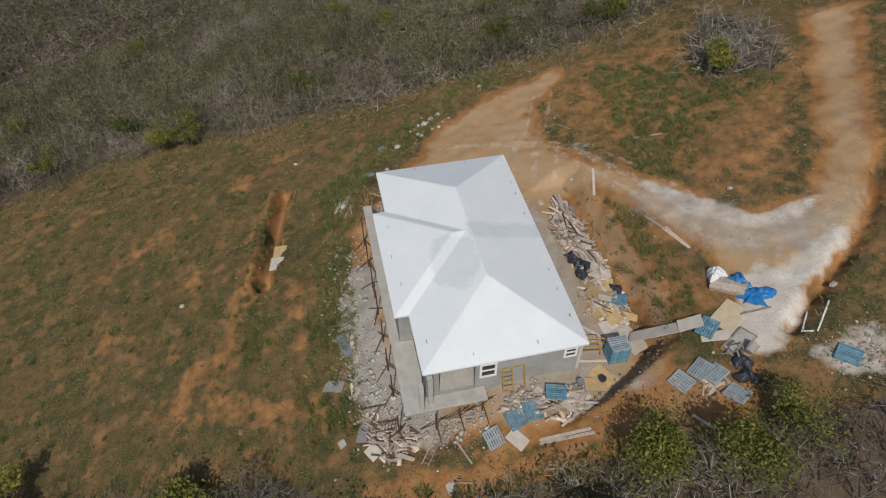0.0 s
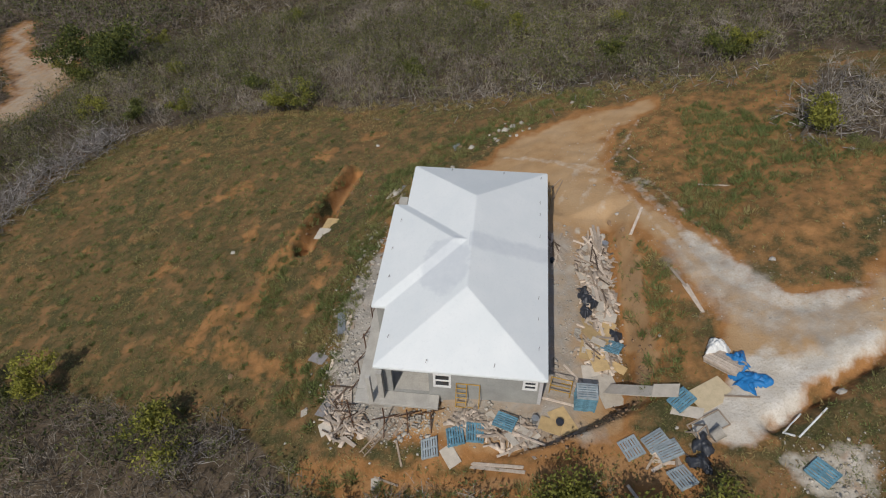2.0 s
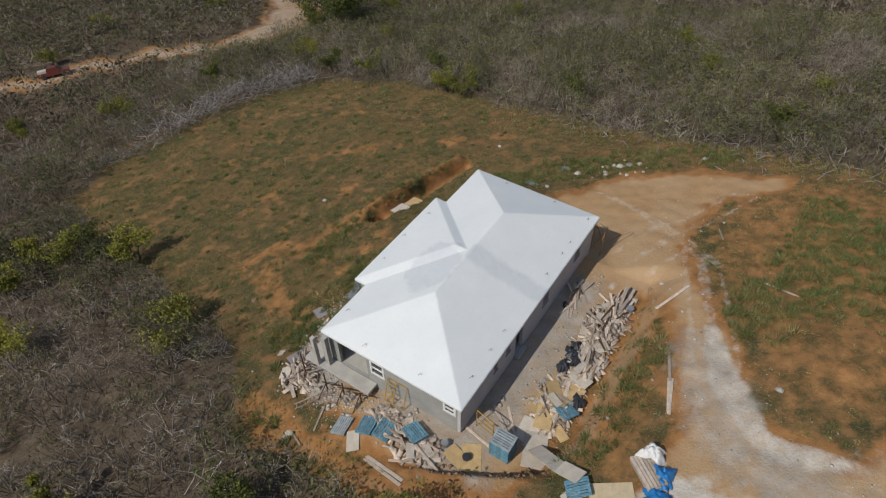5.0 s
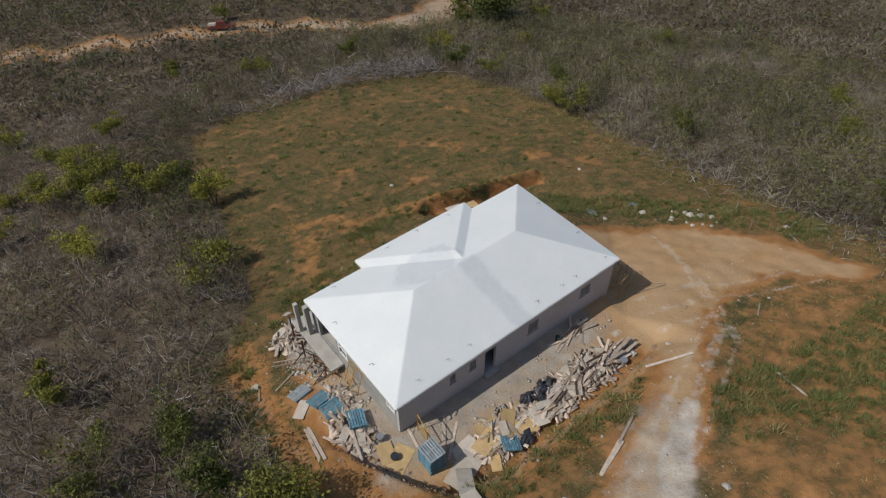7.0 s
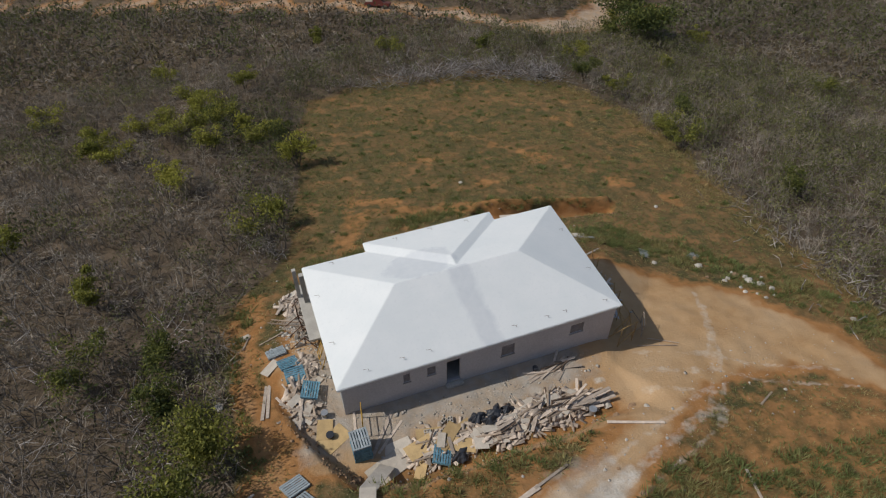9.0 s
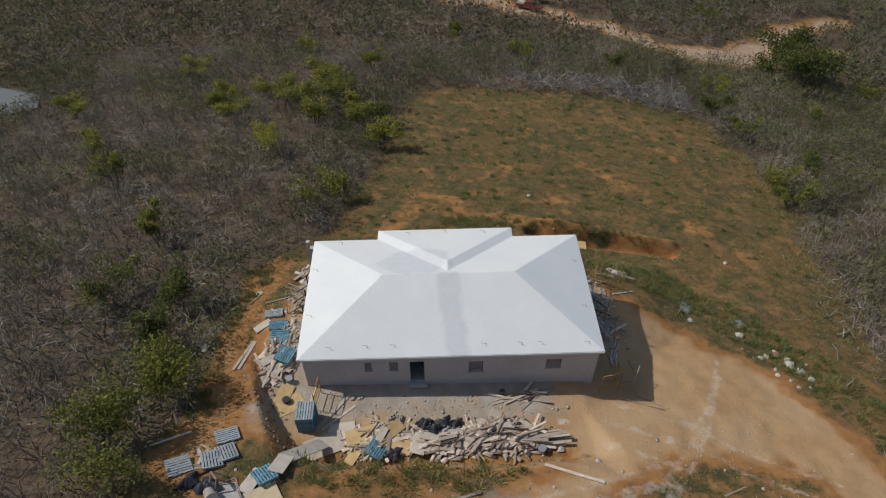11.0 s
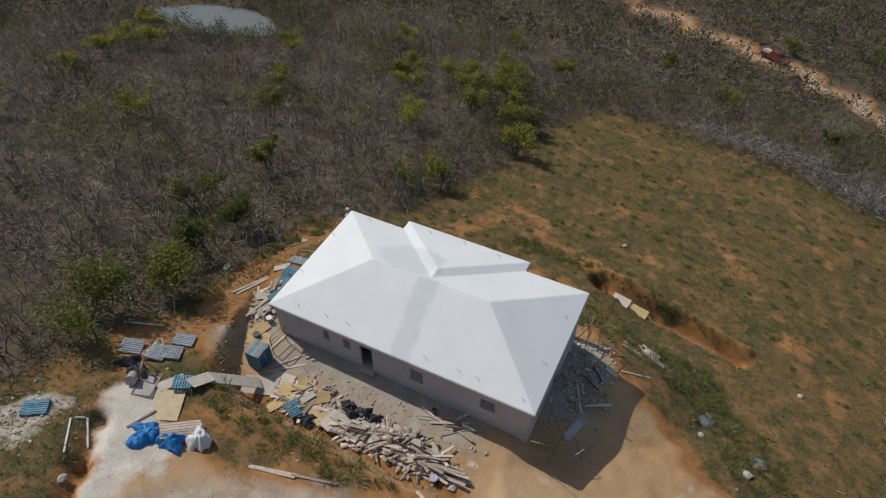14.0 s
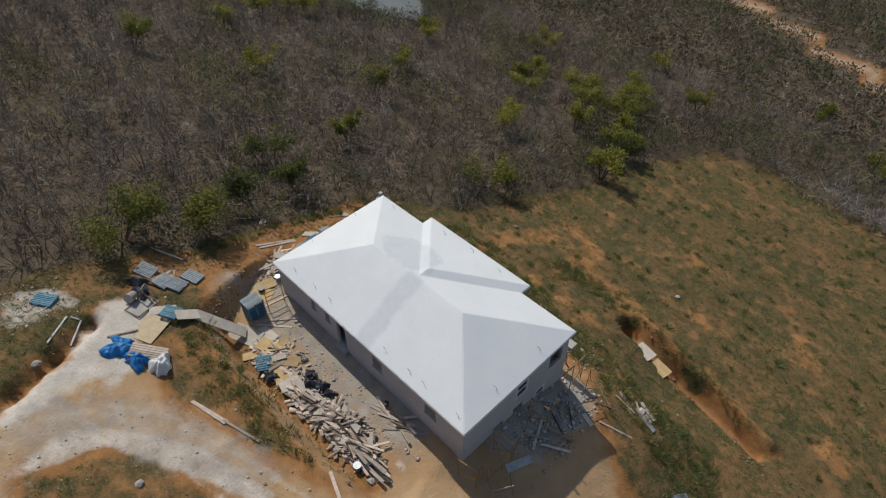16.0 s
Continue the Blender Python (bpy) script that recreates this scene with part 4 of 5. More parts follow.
def heap(x, y):
    """The height of the waste heaps over the ground."""
    h = 0.0
    for cx, cy, rx, ry, t in ((11.6, -3.5, 3.2, 1.2, 0.5), (7.9, -3.6, 2.2, 1.3, 0.45), (5.0, -3.6, 2.0, 1.1, 0.3), (-2.1, 1.9, 1.2, 1.6, 0.3), (-1.4, 11.5, 1.4, 1.2, 0.2), (20.0, 6.5, 1.6, 2.2, 0.1)):
        d = ((x - cx) / rx) ** 2 + ((y - cy) / ry) ** 2
        h = max(h, t * max(0.0, 1 - d))
    return h


def lay(x, y, yaw, lift=0.0, tx=0.0, ty=0.0):
    """A pose on the ground or heap at x, y, following its slope."""
    m = normal_at(x, y).to_track_quat("Z", "Y").to_matrix().to_4x4()
    return Matrix.Translation((x, y, gz(x, y) + heap(x, y) + lift)) @ m @ Matrix.Rotation(radians(yaw) - m.to_euler().z, 4, "Z") @ pose(0, 0, 0, tx, ty, 0)


def make_pallet(mat, label):
    ob = tagged(new("pallet"), label, "pallet", group="pallets on the plot")
    for k in range(7):
        y = -0.5 + 0.05 + k * 0.15
        box_part("deck_board", mat, ob, -0.6, y - 0.05, 0.12, 0.6, y + 0.05, 0.142)
    for x in (-0.55, 0.0, 0.55):
        box_part("bearer", mat, ob, x - 0.045, -0.5, 0.022, x + 0.045, 0.5, 0.119)
    for y in (-0.44, 0.0, 0.44):
        box_part("bottom_board", mat, ob, -0.6, y - 0.05, 0.0, 0.6, y + 0.05, 0.021)
    return ob


blue_pallet = make_pallet(BLUE, "blue-painted wooden pallet lying on the bare earth")
grey_pallet = make_pallet(BLUE_GREY, "dusty grey-blue wooden pallet lying on the bare earth")
blue_pallet.matrix_basis = lay(-2.0, 3.85, 3, 0.05, 4)
grey_pallet.matrix_basis = lay(-3.2, -4.3, 25, 0.02)
for x, y, yaw, lift, tx, ty in ((-2.25, 4.9, 12, 0, 0, 0), (-0.6, -7.0, 125, 0.22, 0, 10), (-5.0, -12.2, 40, 0.02, 0, 0),
                                (-1.35, 2.2, 70, 0.25, 8, 5), (4.6, -4.2, 65, 0.1, 10, 8)):
    copy_thing(blue_pallet, lay(x, y, yaw, lift, tx, ty))
for x, y, yaw, lift, tx, ty in ((-2.85, 6.3, 10, 0.02, 0, 0), (-2.9, -5.5, 118, 0.03, 0, 3), (-3.5, -6.0, 112, 0.1, 6, 0), (-5.0, -6.4, 30, 0.08, 12, 6)):
    copy_thing(grey_pallet, lay(x, y, yaw, lift, tx, ty))
for k in range(10):
    p = copy_thing(blue_pallet if k < 9 else grey_pallet, Matrix.Translation((0.55, -2.35, gz(0.55, -2.35) + 0.146 * k)) @ pose(0, 0, 0, 0, 0, 88 + pick.uniform(-4, 4)))
    tagged(p, "blue pallet in a stack beside the house" if k < 9 else "grey pallet on top of a stack")


def make_board(name, mat, lx, ly, t, label, category, group):
    bm = bm_box(bmesh.new(), -lx / 2, -ly / 2, 0, lx / 2, ly / 2, t, bevel=min(0.012, t * 0.3))
    ob = part(name, bm, mat)
    return tagged(ob, label, category, group)


def sheet(x, y, yaw, lx, ly, mat, label, lift=0.01, tx=0, ty=0):
    ob = make_board("plywood_sheet", mat, lx, ly, 0.022, label, "plywood", "plywood sheets")
    ob.matrix_basis = lay(x, y, yaw, lift, tx, ty)
    return ob


YP, DP = "ochre shuttering plywood sheet lying on the ground", "pale dusty plywood sheet lying on the ground"
for x, y, yaw, lx, ly, mat, lift in ((-3.35, 5.1, 35, 1.2, 0.8, PLY_PALE, 0.02), (0.4, 15.0, 20, 0.6, 0.5, PLY_PALE, 0.02), (-4.7, 9.2, 10, 0.7, 0.55, PLY_PALE, 0.02), (-0.7, -1.1, 30, 1.7, 1.1, PLY, 0.03),
                                     (-1.1, -0.4, 75, 1.3, 0.9, PLY, 0.08), (-0.2, -8.5, 120, 2.1, 1.5, PLY_TAN, 0.02), (1.6, -3.8, 20, 2.2, 1.3, PLY_PALE, 0.03), (2.5, -2.9, 5, 1.6, 1.1, PLY_PALE, 0.02),
                                     (3.7, -3.3, 15, 1.8, 1.0, PLY, 0.08), (4.4, -2.7, -10, 1.5, 0.9, PLY, 0.05), (5.3, -3.2, 40, 1.8, 0.8, PLY, 0.1), (5.9, -3.9, -25, 1.6, 0.9, PLY, 0.08),
                                     (3.4, -4.3, 60, 1.5, 0.6, PLY, 0.08), (6.4, -2.9, 20, 1.1, 0.7, PLY, 0.1), (7.0, -4.0, 75, 1.3, 0.8, PLY_PALE, 0.1), (-1.7, 1.4, 60, 1.5, 0.7, PLY_PALE, 0.06),
                                     (-2.3, 0.6, 20, 1.3, 0.6, PLY_PALE, 0.05), (22.7, 13.0, -20, 1.5, 0.35, PLY_PALE, 0.05), (23.0, 12.4, -25, 0.7, 0.4, PLY_PALE, 0.05), (20.7, 8.5, -10, 0.9, 0.35, PLY_PALE, 0.04), (-0.9, 13.2, 30, 1.0, 0.8, PLY_PALE, 0.03), (0.6, 13.6, -20, 1.4, 0.7, GREY_BOARD, 0.03), (4.6, 15.1, 65, 1.5, 0.8, GREY_BOARD, 0.03),
                                     (-1.2, -7.2, 70, 1.6, 0.7, PLY_PALE, 0.05)):
    sheet(x, y, yaw, lx, ly, mat, YP if mat == PLY else DP, lift, pick.uniform(-3, 3), pick.uniform(-3, 3))
for x, y, mat, lab in ((19.3, 18.75, PLY_PALE, "dusty shuttering panel lying in the trench"), (20.9, 18.45, PLY, "ochre shuttering panel lying in the trench")):
    sheet(x, y, -9, 1.5, 1.1, mat, lab).matrix_basis = Matrix.Translation((x, y, gz(x, y) + 0.12)) @ pose(0, 0, 0, -7, 3, -9)

# the plank ramp from the road down to the plot
ramp_bm = bmesh.new()
for k, (p, q) in enumerate((((1.6, -3.75, 0.05), (0.15, -5.8, 2.45)), ((0.2, -5.7, 2.46), (-0.1, -6.9, 3.15)))):
    p, q = Vector(p), Vector(q)
    d = (q - p).normalized()
    s = d.cross(Vector((0, 0, 1))).normalized() * 0.42
    up = s.cross(d).normalized() * 0.05
    vs = [ramp_bm.verts.new(c) for c in (p - s, p + s, q + s, q - s, p - s + up, p + s + up, q + s + up, q - s + up)]
    for fc in ((0, 1, 2, 3), (7, 6, 5, 4), (0, 4, 5, 1), (1, 5, 6, 2), (2, 6, 7, 3), (3, 7, 4, 0)):
        ramp_bm.faces.new([vs[i] for i in fc])
ramp_thing = tagged(part("access_ramp", ramp_bm, PLY_PALE), "dusty plywood walkway bridging down from the road", "ramp")

planks = {}
for name, mat, lx, ly, t in (("a", PALE_TIMBER, 2.4, 0.16, 0.04), ("b", TIMBER, 1.7, 0.12, 0.05), ("c", PALE_TIMBER, 1.1, 0.2, 0.03), ("d", TIMBER, 0.7, 0.25, 0.03), ("e", DARK_TIMBER, 1.5, 0.09, 0.07), ("f", PLY_PALE, 0.9, 0.45, 0.02), ("g", PALE_TIMBER, 3.2, 0.2, 0.05)):
    planks[name] = make_board("timber_plank", mat, lx, ly, t, {"e": "dark weathered timber offcut in the waste"}.get(name, "pale used timber plank in the building waste"), "plank", "loose timber")
used = set()


def plank(kind, x, y, yaw, lift=0.0, tx=0.0, ty=0.0):
    m = lay(x, y, yaw, lift, tx, ty)
    if kind in used:
        return copy_thing(planks[kind], m)
    used.add(kind)
    planks[kind].matrix_basis = m
    return planks[kind]


def toss(count, cx, cy, rx, ry, yaw, spread, kinds, rise=0.25):
    for k in range(count):
        a, r = pick.uniform(0, 6.28), math.sqrt(pick.uniform(0, 1))
        x, y = cx + rx * r * math.cos(a), cy + ry * r * math.sin(a)
        plank(pick.choice(kinds), x, y, yaw + pick.gauss(0, spread), pick.uniform(0.0, rise) * (1.1 - r), pick.gauss(0, 7), pick.gauss(0, 5))


toss(54, 11.6, -3.5, 2.9, 0.95, 12, 38, "abccdfbe")
toss(22, 13.4, -3.6, 1.3, 0.7, 10, 14, "aabg", 0.4)
toss(48, 8.6, -3.7, 2.0, 1.0, 20, 45, "bccdffde")
toss(26, 5.2, -3.7, 1.9, 1.0, 40, 50, "bccfe")
toss(14, 13.0, -0.75, 1.6, 0.4, 8, 16, "aabe", 0.12)
toss(30, -1.9, 1.7, 0.9, 1.5, 70, 40, "abcdfe", 0.3)
toss(12, -1.2, 3.6, 0.7, 1.2, 60, 40, "bcdf", 0.15)
toss(16, -1.0, 11.6, 1.2, 1.3, 60, 50, "abece", 0.3)
toss(12, 1.0, 12.9, 1.6, 0.8, 30, 50, "bce", 0.2)
toss(10, -1.2, 8.6, 1.0, 1.2, 30, 60, "bcd", 0.08)
toss(8, 20.0, 6.0, 1.2, 2.4, 60, 50, "abece", 0.2)
toss(8, 21.8, 12.2, 1.2, 0.5, -20, 20, "bcd", 0.05)
toss(8, 5.6, 13.6, 2.2, 0.7, 10, 40, "cdf", 0.05)
toss(8, -3.4, -6.0, 1.0, 1.0, 30, 50, "bce", 0.05)
for x, y, yaw, kind in ((-3.8, 2.6, 82, "g"), (-4.05, 2.5, 80, "g"), (1.9, -1.7, 52, "g"), (2.3, -2.0, 40, "a"), (0.6, -0.6, 80, "a"), (15.2, -6.5, -20, "g"), (9.0, -8.2, 20, "a"), (23.8, -7.3, 25, "b"), (18.2, -12.2, 70, "a"),
                        (7.0, -8.8, 18, "a"), (6.6, -9.0, 15, "g"), (-6.2, -4.5, 30, "a"), (-0.5, -9.9, 80, "b"), (22.2, 9.6, 30, "a"), (-3.0, 8.1, 20, "b"), (-4.6, 8.6, 70, "b")):
    plank(kind, x, y, yaw, 0.01)


def scraps(label, spots, count):
    """Splintered board ends, too many to tell apart, in one mesh."""
    V, F, at = [], [], 0
    cube = np.array([(i, j, k) for i in (-0.5, 0.5) for j in (-0.5, 0.5) for k in (0, 1)], float)
    tri = np.array([(0, 1, 3), (0, 3, 2), (4, 6, 7), (4, 7, 5), (0, 4, 5), (0, 5, 1), (2, 3, 7), (2, 7, 6), (1, 5, 7), (1, 7, 3), (0, 2, 6), (0, 6, 4)])
    for _ in range(count):
        cx, cy, rx, ry, yaw = pick.choice(spots)
        a, r = pick.uniform(0, 6.28), math.sqrt(pick.uniform(0, 1))
        x, y = cx + rx * r * math.cos(a), cy + ry * r * math.sin(a)
        m = Matrix.Translation((x, y, gz(x, y) + heap(x, y) * pick.uniform(0.6, 1.1) + 0.02)) @ pose(0, 0, 0, pick.gauss(0, 14), pick.gauss(0, 12), yaw + pick.gauss(0, 45))
        s = (pick.uniform(0.3, 1.1), pick.uniform(0.06, 0.3), pick.uniform(0.02, 0.05))
        V += [np.array(m @ Vector((c[0] * s[0], c[1] * s[1], c[2] * s[2]))) for c in cube]
        F.append(tri + at)
        at += 8
    return tagged(tri_object("timber_scraps", np.array(V), np.concatenate(F), np.zeros(len(V)), PALE_TIMBER), label, "timber scraps", kind="stuff")


scraps("splintered pale board ends heaped before the house", ((11.4, -3.5, 3.4, 1.2, 12), (8.2, -3.6, 2.4, 1.2, 20), (5.0, -3.5, 2.4, 1.1, 30)), 420)
scraps("splintered pale board ends heaped beside the end wall", ((-1.9, 1.9, 1.1, 1.7, 70), (-1.3, 4.2, 0.7, 1.0, 60), (-1.0, 11.6, 1.3, 1.3, 60), (1.0, 12.8, 1.7, 0.8, 30)), 170)


def chunk(r, size):
    bm = bmesh.new()
    bmesh.ops.create_icosphere(bm, subdivisions=1, radius=size)
    for v in bm.verts:
        v.co *= r.uniform(0.7, 1.25)
        v.co.z *= 0.65
    return bm


stones = [tagged(part("rock", chunk(pick, 0.5), m), lab, "rock", "rocks on the plot") for m, lab in ((STONE, "pale limestone rock lying on the earth"), (STONE, "pale broken rock lying on the earth"), (RED_STONE, "ochre rock lying on the earth"))]
first = set()
rocks = [(32.6, 3.4, 0.8), (33.0, 2.6, 0.6), (32.2, 4.4, 0.7), (33.3, 1.8, 0.5), (31.0, 7.6, 0.6), (27.3, 8.0, 0.5), (3.7, 21.6, 0.5), (17.7, 26.8, 0.45), (33.7, 16.5, 0.55), (9.2, -13.5, 0.55), (-0.6, -14.3, 0.6), (15.0, -4.3, 0.6),
         (30.4, 6.5, 0.7), (38.5, -9, 0.6), (36, -3, 0.5), (24.6, -19.4, 0.5), (27.9, -21.7, 0.7), (22.4, 12.5, 0.6), (16.2, -4.9, 0.5), (16.8, -5.4, 0.4), (-6.6, 3.0, 0.7), (14.6, -5.6, 0.5)]
rocks += [(pick.uniform(-4, 30), pick.choice((pick.uniform(12, 16), pick.uniform(-9, -6))), pick.uniform(0.12, 0.26)) for _ in range(36)]
rocks += [(32.5 + pick.gauss(0, 1.0), 3.4 - 0.9 * pick.gauss(0, 1.2), pick.uniform(0.2, 0.5)) for _ in range(16)]
for x, y, s in rocks:
    k = pick.choice((0, 0, 1, 1, 2))
    ob = stones[k] if k not in first else stones[k].copy()
    if k in first:
        scene.collection.objects.link(ob)
    first.add(k)
    ob.matrix_basis = Matrix.Translation((x, y, gz(x, y) + 0.08 * s)) @ pose(0, 0, 0, 0, 0, pick.uniform(0, 360)) @ Matrix.Diagonal((s, s * pick.uniform(0.7, 1.1), s * 0.8, 1))


def rubble(name, label, line, count, width, size, mat):
    """Broken concrete and stone, too small to tell apart, strewn along a line."""
    V, F, at = [], [], 0
    base = np.array([(1, 0, 0), (-0.9, 0.2, 0), (0, 1, 0.1), (0.1, -1, 0), (0, 0, 0.8), (0.1, 0, -0.7)])
    tri = np.array([(0, 2, 4), (2, 1, 4), (1, 3, 4), (3, 0, 4), (2, 0, 5), (1, 2, 5), (3, 1, 5), (0, 3, 5)])
    line = [np.array(p, float) for p in line]
    for _ in range(count):
        k = rnd.randint(0, len(line) - 1)
        p = line[k] + (line[k + 1] - line[k]) * rnd.uniform() + rnd.normal(size=2) * width * 0.5
        s = size * rnd.gamma(2.0, 0.5)
        c, q = math.cos(rnd.uniform(0, 6.28)), rnd.uniform(0.6, 1.4, (6, 3))
        v = base * q * s
        w = math.sqrt(1 - c * c)
        v = np.stack([v[:, 0] * c - v[:, 1] * w, v[:, 0] * w + v[:, 1] * c, v[:, 2] * 0.45], -1)
        V.append(v + (p[0], p[1], gz(*p) + heap(*p) * rnd.uniform(0.5, 1.0) + 0.2 * s))
        F.append(tri + at)
        at += 6
    v, f = np.concatenate(V), np.concatenate(F)
    return tagged(tri_object(name, v, f, np.zeros(len(v)), mat), label, "rubble", kind="stuff")


rubble("rubble", "broken concrete and blocks behind the house", [(-0.5, 11), (3, 12.8), (7, 13.4), (12, 12.9), (17, 12.3)], 2200, 2.1, 0.055, STONE)
rubble("rubble", "crushed stone and plaster waste by the verandah", [(-1.2, 9.8), (-1.0, 6.0)], 500, 1.3, 0.05, STONE)
rubble("rubble", "broken plaster and stone among the timber waste", [(2.5, -3.7), (6, -3.7), (10, -3.7), (14, -3.8)], 900, 1.1, 0.06, STONE)
rubble("rubble", "shaded rubble beside the north wall", [(18.6, 3.5), (19.5, 6.5), (19.2, 9.5)], 600, 1.8, 0.07, STONE)
rubble("rubble", "pale quarry stones on the white heap", [(-4.2, -11.6), (-6.0, -13.4), (-4.4, -14.2)], 700, 1.8, 0.032, STONE)
rubble("rubble", "plaster crumbs strewn at the house front", [(1, -1.2), (6, -1.5), (11, -1.4), (16, -1.8)], 420, 1.0, 0.035, STONE)
rubble("rubble", "mortar crumbs strewn before the end wall", [(-0.8, 1), (-1.2, 5), (-2.5, 8)], 420, 1.6, 0.035, STONE)
rubble("stones", "small stones loose on the drive", [(30, -5), (24, -4), (20, -6.5), (12, -9.5), (5, -13), (4, -18), (12, -23)], 900, 3.6, 0.028, STONE)
rubble("clods", "ochre earth clods along the trench", [(17, 20), (22, 18.6), (27, 17), (31, 16)], 300, 1.2, 0.045, RED_STONE)
rubble("clods", "ochre earth clods on the cut bank", [(-2.8, 1.0), (-1.4, -2.9), (0.6, -5.2), (4, -5.8), (14, -5.5)], 620, 0.8, 0.055, RED_STONE)


def cloth(name, label, category, mat, x, y, yaw, sx, sy, peak, seed, crumple=0.12):
    """A crumpled sheet thrown over something: a closed shell with folds."""
    r = np.random.RandomState(seed)
    k = 26
    bm = bmesh.new()
    grid = {}
    for i in range(k + 1):
        for j in range(k + 1):
            u, v = i / k * 2 - 1, j / k * 2 - 1
            rad = math.hypot(u, v) / (1.0 + 0.22 * math.sin(3 * math.atan2(v, u) + seed) + 0.12 * math.sin(7 * math.atan2(v, u) + 2 * seed))
            px, py = u * sx * (1 + 0.15 * math.sin(4 * v + seed)), v * sy * (1 + 0.2 * math.sin(3 * u + seed))
            z = peak * max(0, 1 - rad ** 2) ** 0.7 + crumple * abs(float(wave(np.array(px), np.array(py), 0.35, seed))) * max(0, 1.1 - rad) + 0.02
            if rad <= 1.08:
                grid[i, j] = bm.verts.new((px, py, z))
    for i in range(k):
        for j in range(k):
            c = [(i, j), (i + 1, j), (i + 1, j + 1), (i, j + 1)]
            if all(q in grid for q in c):
                bm.faces.new([grid[q] for q in c])
    low = bmesh.ops.extrude_face_region(bm, geom=list(bm.faces))["geom"]
    bmesh.ops.translate(bm, vec=(0, 0, -0.03), verts=[g for g in low if isinstance(g, bmesh.types.BMVert)])
    bmesh.ops.recalc_face_normals(bm, faces=bm.faces)
    bmesh.ops.delete(bm, geom=[v for v in bm.verts if not v.link_faces], context="VERTS")
    ob = tagged(part(name, bm, mat), label, category)
    ob.matrix_basis = lay(x, y, yaw, 0.0)
    return ob


cloth("tarpaulin", "crumpled bright blue tarpaulin on the white ground", "tarpaulin", TARP, 0.5, -10.4, 60, 1.05, 0.7, 0.3, 3, 0.32)
cloth("tarpaulin", "crumpled bright blue tarpaulin over a timber stack", "tarpaulin", TARP, 1.75, -10.2, 20, 0.85, 0.6, 0.42, 5, 0.3)
cloth("plastic_cover", "white plastic sheet over stacked bags beside the tarpaulin", "cover", PLASTIC_WHITE, 2.75, -9.35, 130, 0.72, 0.58, 0.7, 8, 0.22)
stack = tagged(new("timber_stack"), "stack of pale sawn timber under the covers", "timber stack")
stack.matrix_basis = lay(1.7, -9.55, 45)
for i in range(4):
    for j in range(6):
        box_part("batten", PALE_TIMBER, stack, -1.0, -0.5 + j * 0.17, i * 0.1, 1.0, -0.36 + j * 0.17, i * 0.1 + 0.085)
for x, y, yaw, s, seed in ((7.3, -2.7, 10, 0.5, 1), (8.4, -2.75, 60, 0.55, 2), (9.2, -2.7, 20, 0.5, 4), (7.8, -3.2, 0, 0.4, 6), (5.6, -4.5, 30, 0.55, 7), (-3.2, -7.6, 0, 0.6, 9), (-4.2, -7.4, 50, 0.6, 12)):
    cloth("refuse_bag", "black plastic refuse bag slumped on the waste", "bag", BLACK, x, y, yaw, s, s * 0.75, 0.35, seed, 0.14).location.z += heap(x, y) * 0.3


def framework(name, label, category, rods, mat, m, r=0.025, parts="tube"):
    ob = tagged(new(name), label, category)
    for a, b in rods:
        rod_part(parts, mat, ob, a, b, r)
    ob.matrix_basis = m
    return ob


def ladder(x, y, yaw, n=9, length=2.6, width=0.45, lift=0.03, tilt=0.0, mat=TIMBER, label="wooden ladder lying on the earth"):
    ob = tagged(new("ladder"), label, "ladder")
    for s in (-1, 1):
        box_part("rail", mat, ob, -length / 2, s * width / 2 - 0.03, 0, length / 2, s * width / 2 + 0.03, 0.07)
    for k in range(n):
        p = -length / 2 + (k + 0.5) * length / n
        box_part("rung", mat, ob, p - 0.02, -width / 2 + 0.03, 0.02, p + 0.02, width / 2 - 0.03, 0.05)
    ob.matrix_basis = lay(x, y, yaw, lift, 0, tilt)
    return ob


ladder(-1.9, 9.6, -40)
ladder(0.4, 12.3, 70, 8, 1.9, 0.6, 0.15, 8, DARK_TIMBER, "dark wooden ladder frame thrown on the waste")
ladder(1.3, 12.2, 15, 8, 1.6, 0.55, 0.1, 5, PALE_TIMBER, "pale wooden lattice lying on the waste")
# the yellow guard frame leaning against the end wall
framework("guard_frame", "yellow steel scaffold frame leaning against the end wall", "scaffold",
          [((0, 0, 0), (0.55, 0, 1.6)), ((0, 1.35, 0), (0.55, 1.35, 1.6)), ((0, 0, 0), (0, 1.35, 0)), ((0.55, 0, 1.6), (0.55, 1.35, 1.6)), ((0, 0.75, 0), (0.55, 0.75, 1.6))]
          + [((0.11 * k, 0.75, 0.32 * k), (0.11 * k, 1.35, 0.32 * k)) for k in range(1, 5)], YELLOW, Matrix.Translation((-0.36, 3.75, gz(-0.36, 4.2))), 0.03)
# a made-up yellow frame standing in for timber pieces that lean here
framework("scaffold_frame", "leaning timber pieces at the corner, built as a yellow frame", "scaffold",
          [((0, 0, 0), (0, 0, 1.7)), ((1.2, 0, 0), (1.2, 0, 1.7)), ((0, 0, 1.7), (1.2, 0, 1.7)), ((0, 0, 0.9), (1.2, 0, 0.9)), ((0, 0, 0.45), (1.2, 0, 0.45)), ((0, 0, 1.3), (0.6, 0, 1.3))], YELLOW, lay(0.9, -1.5, 80), 0.03)
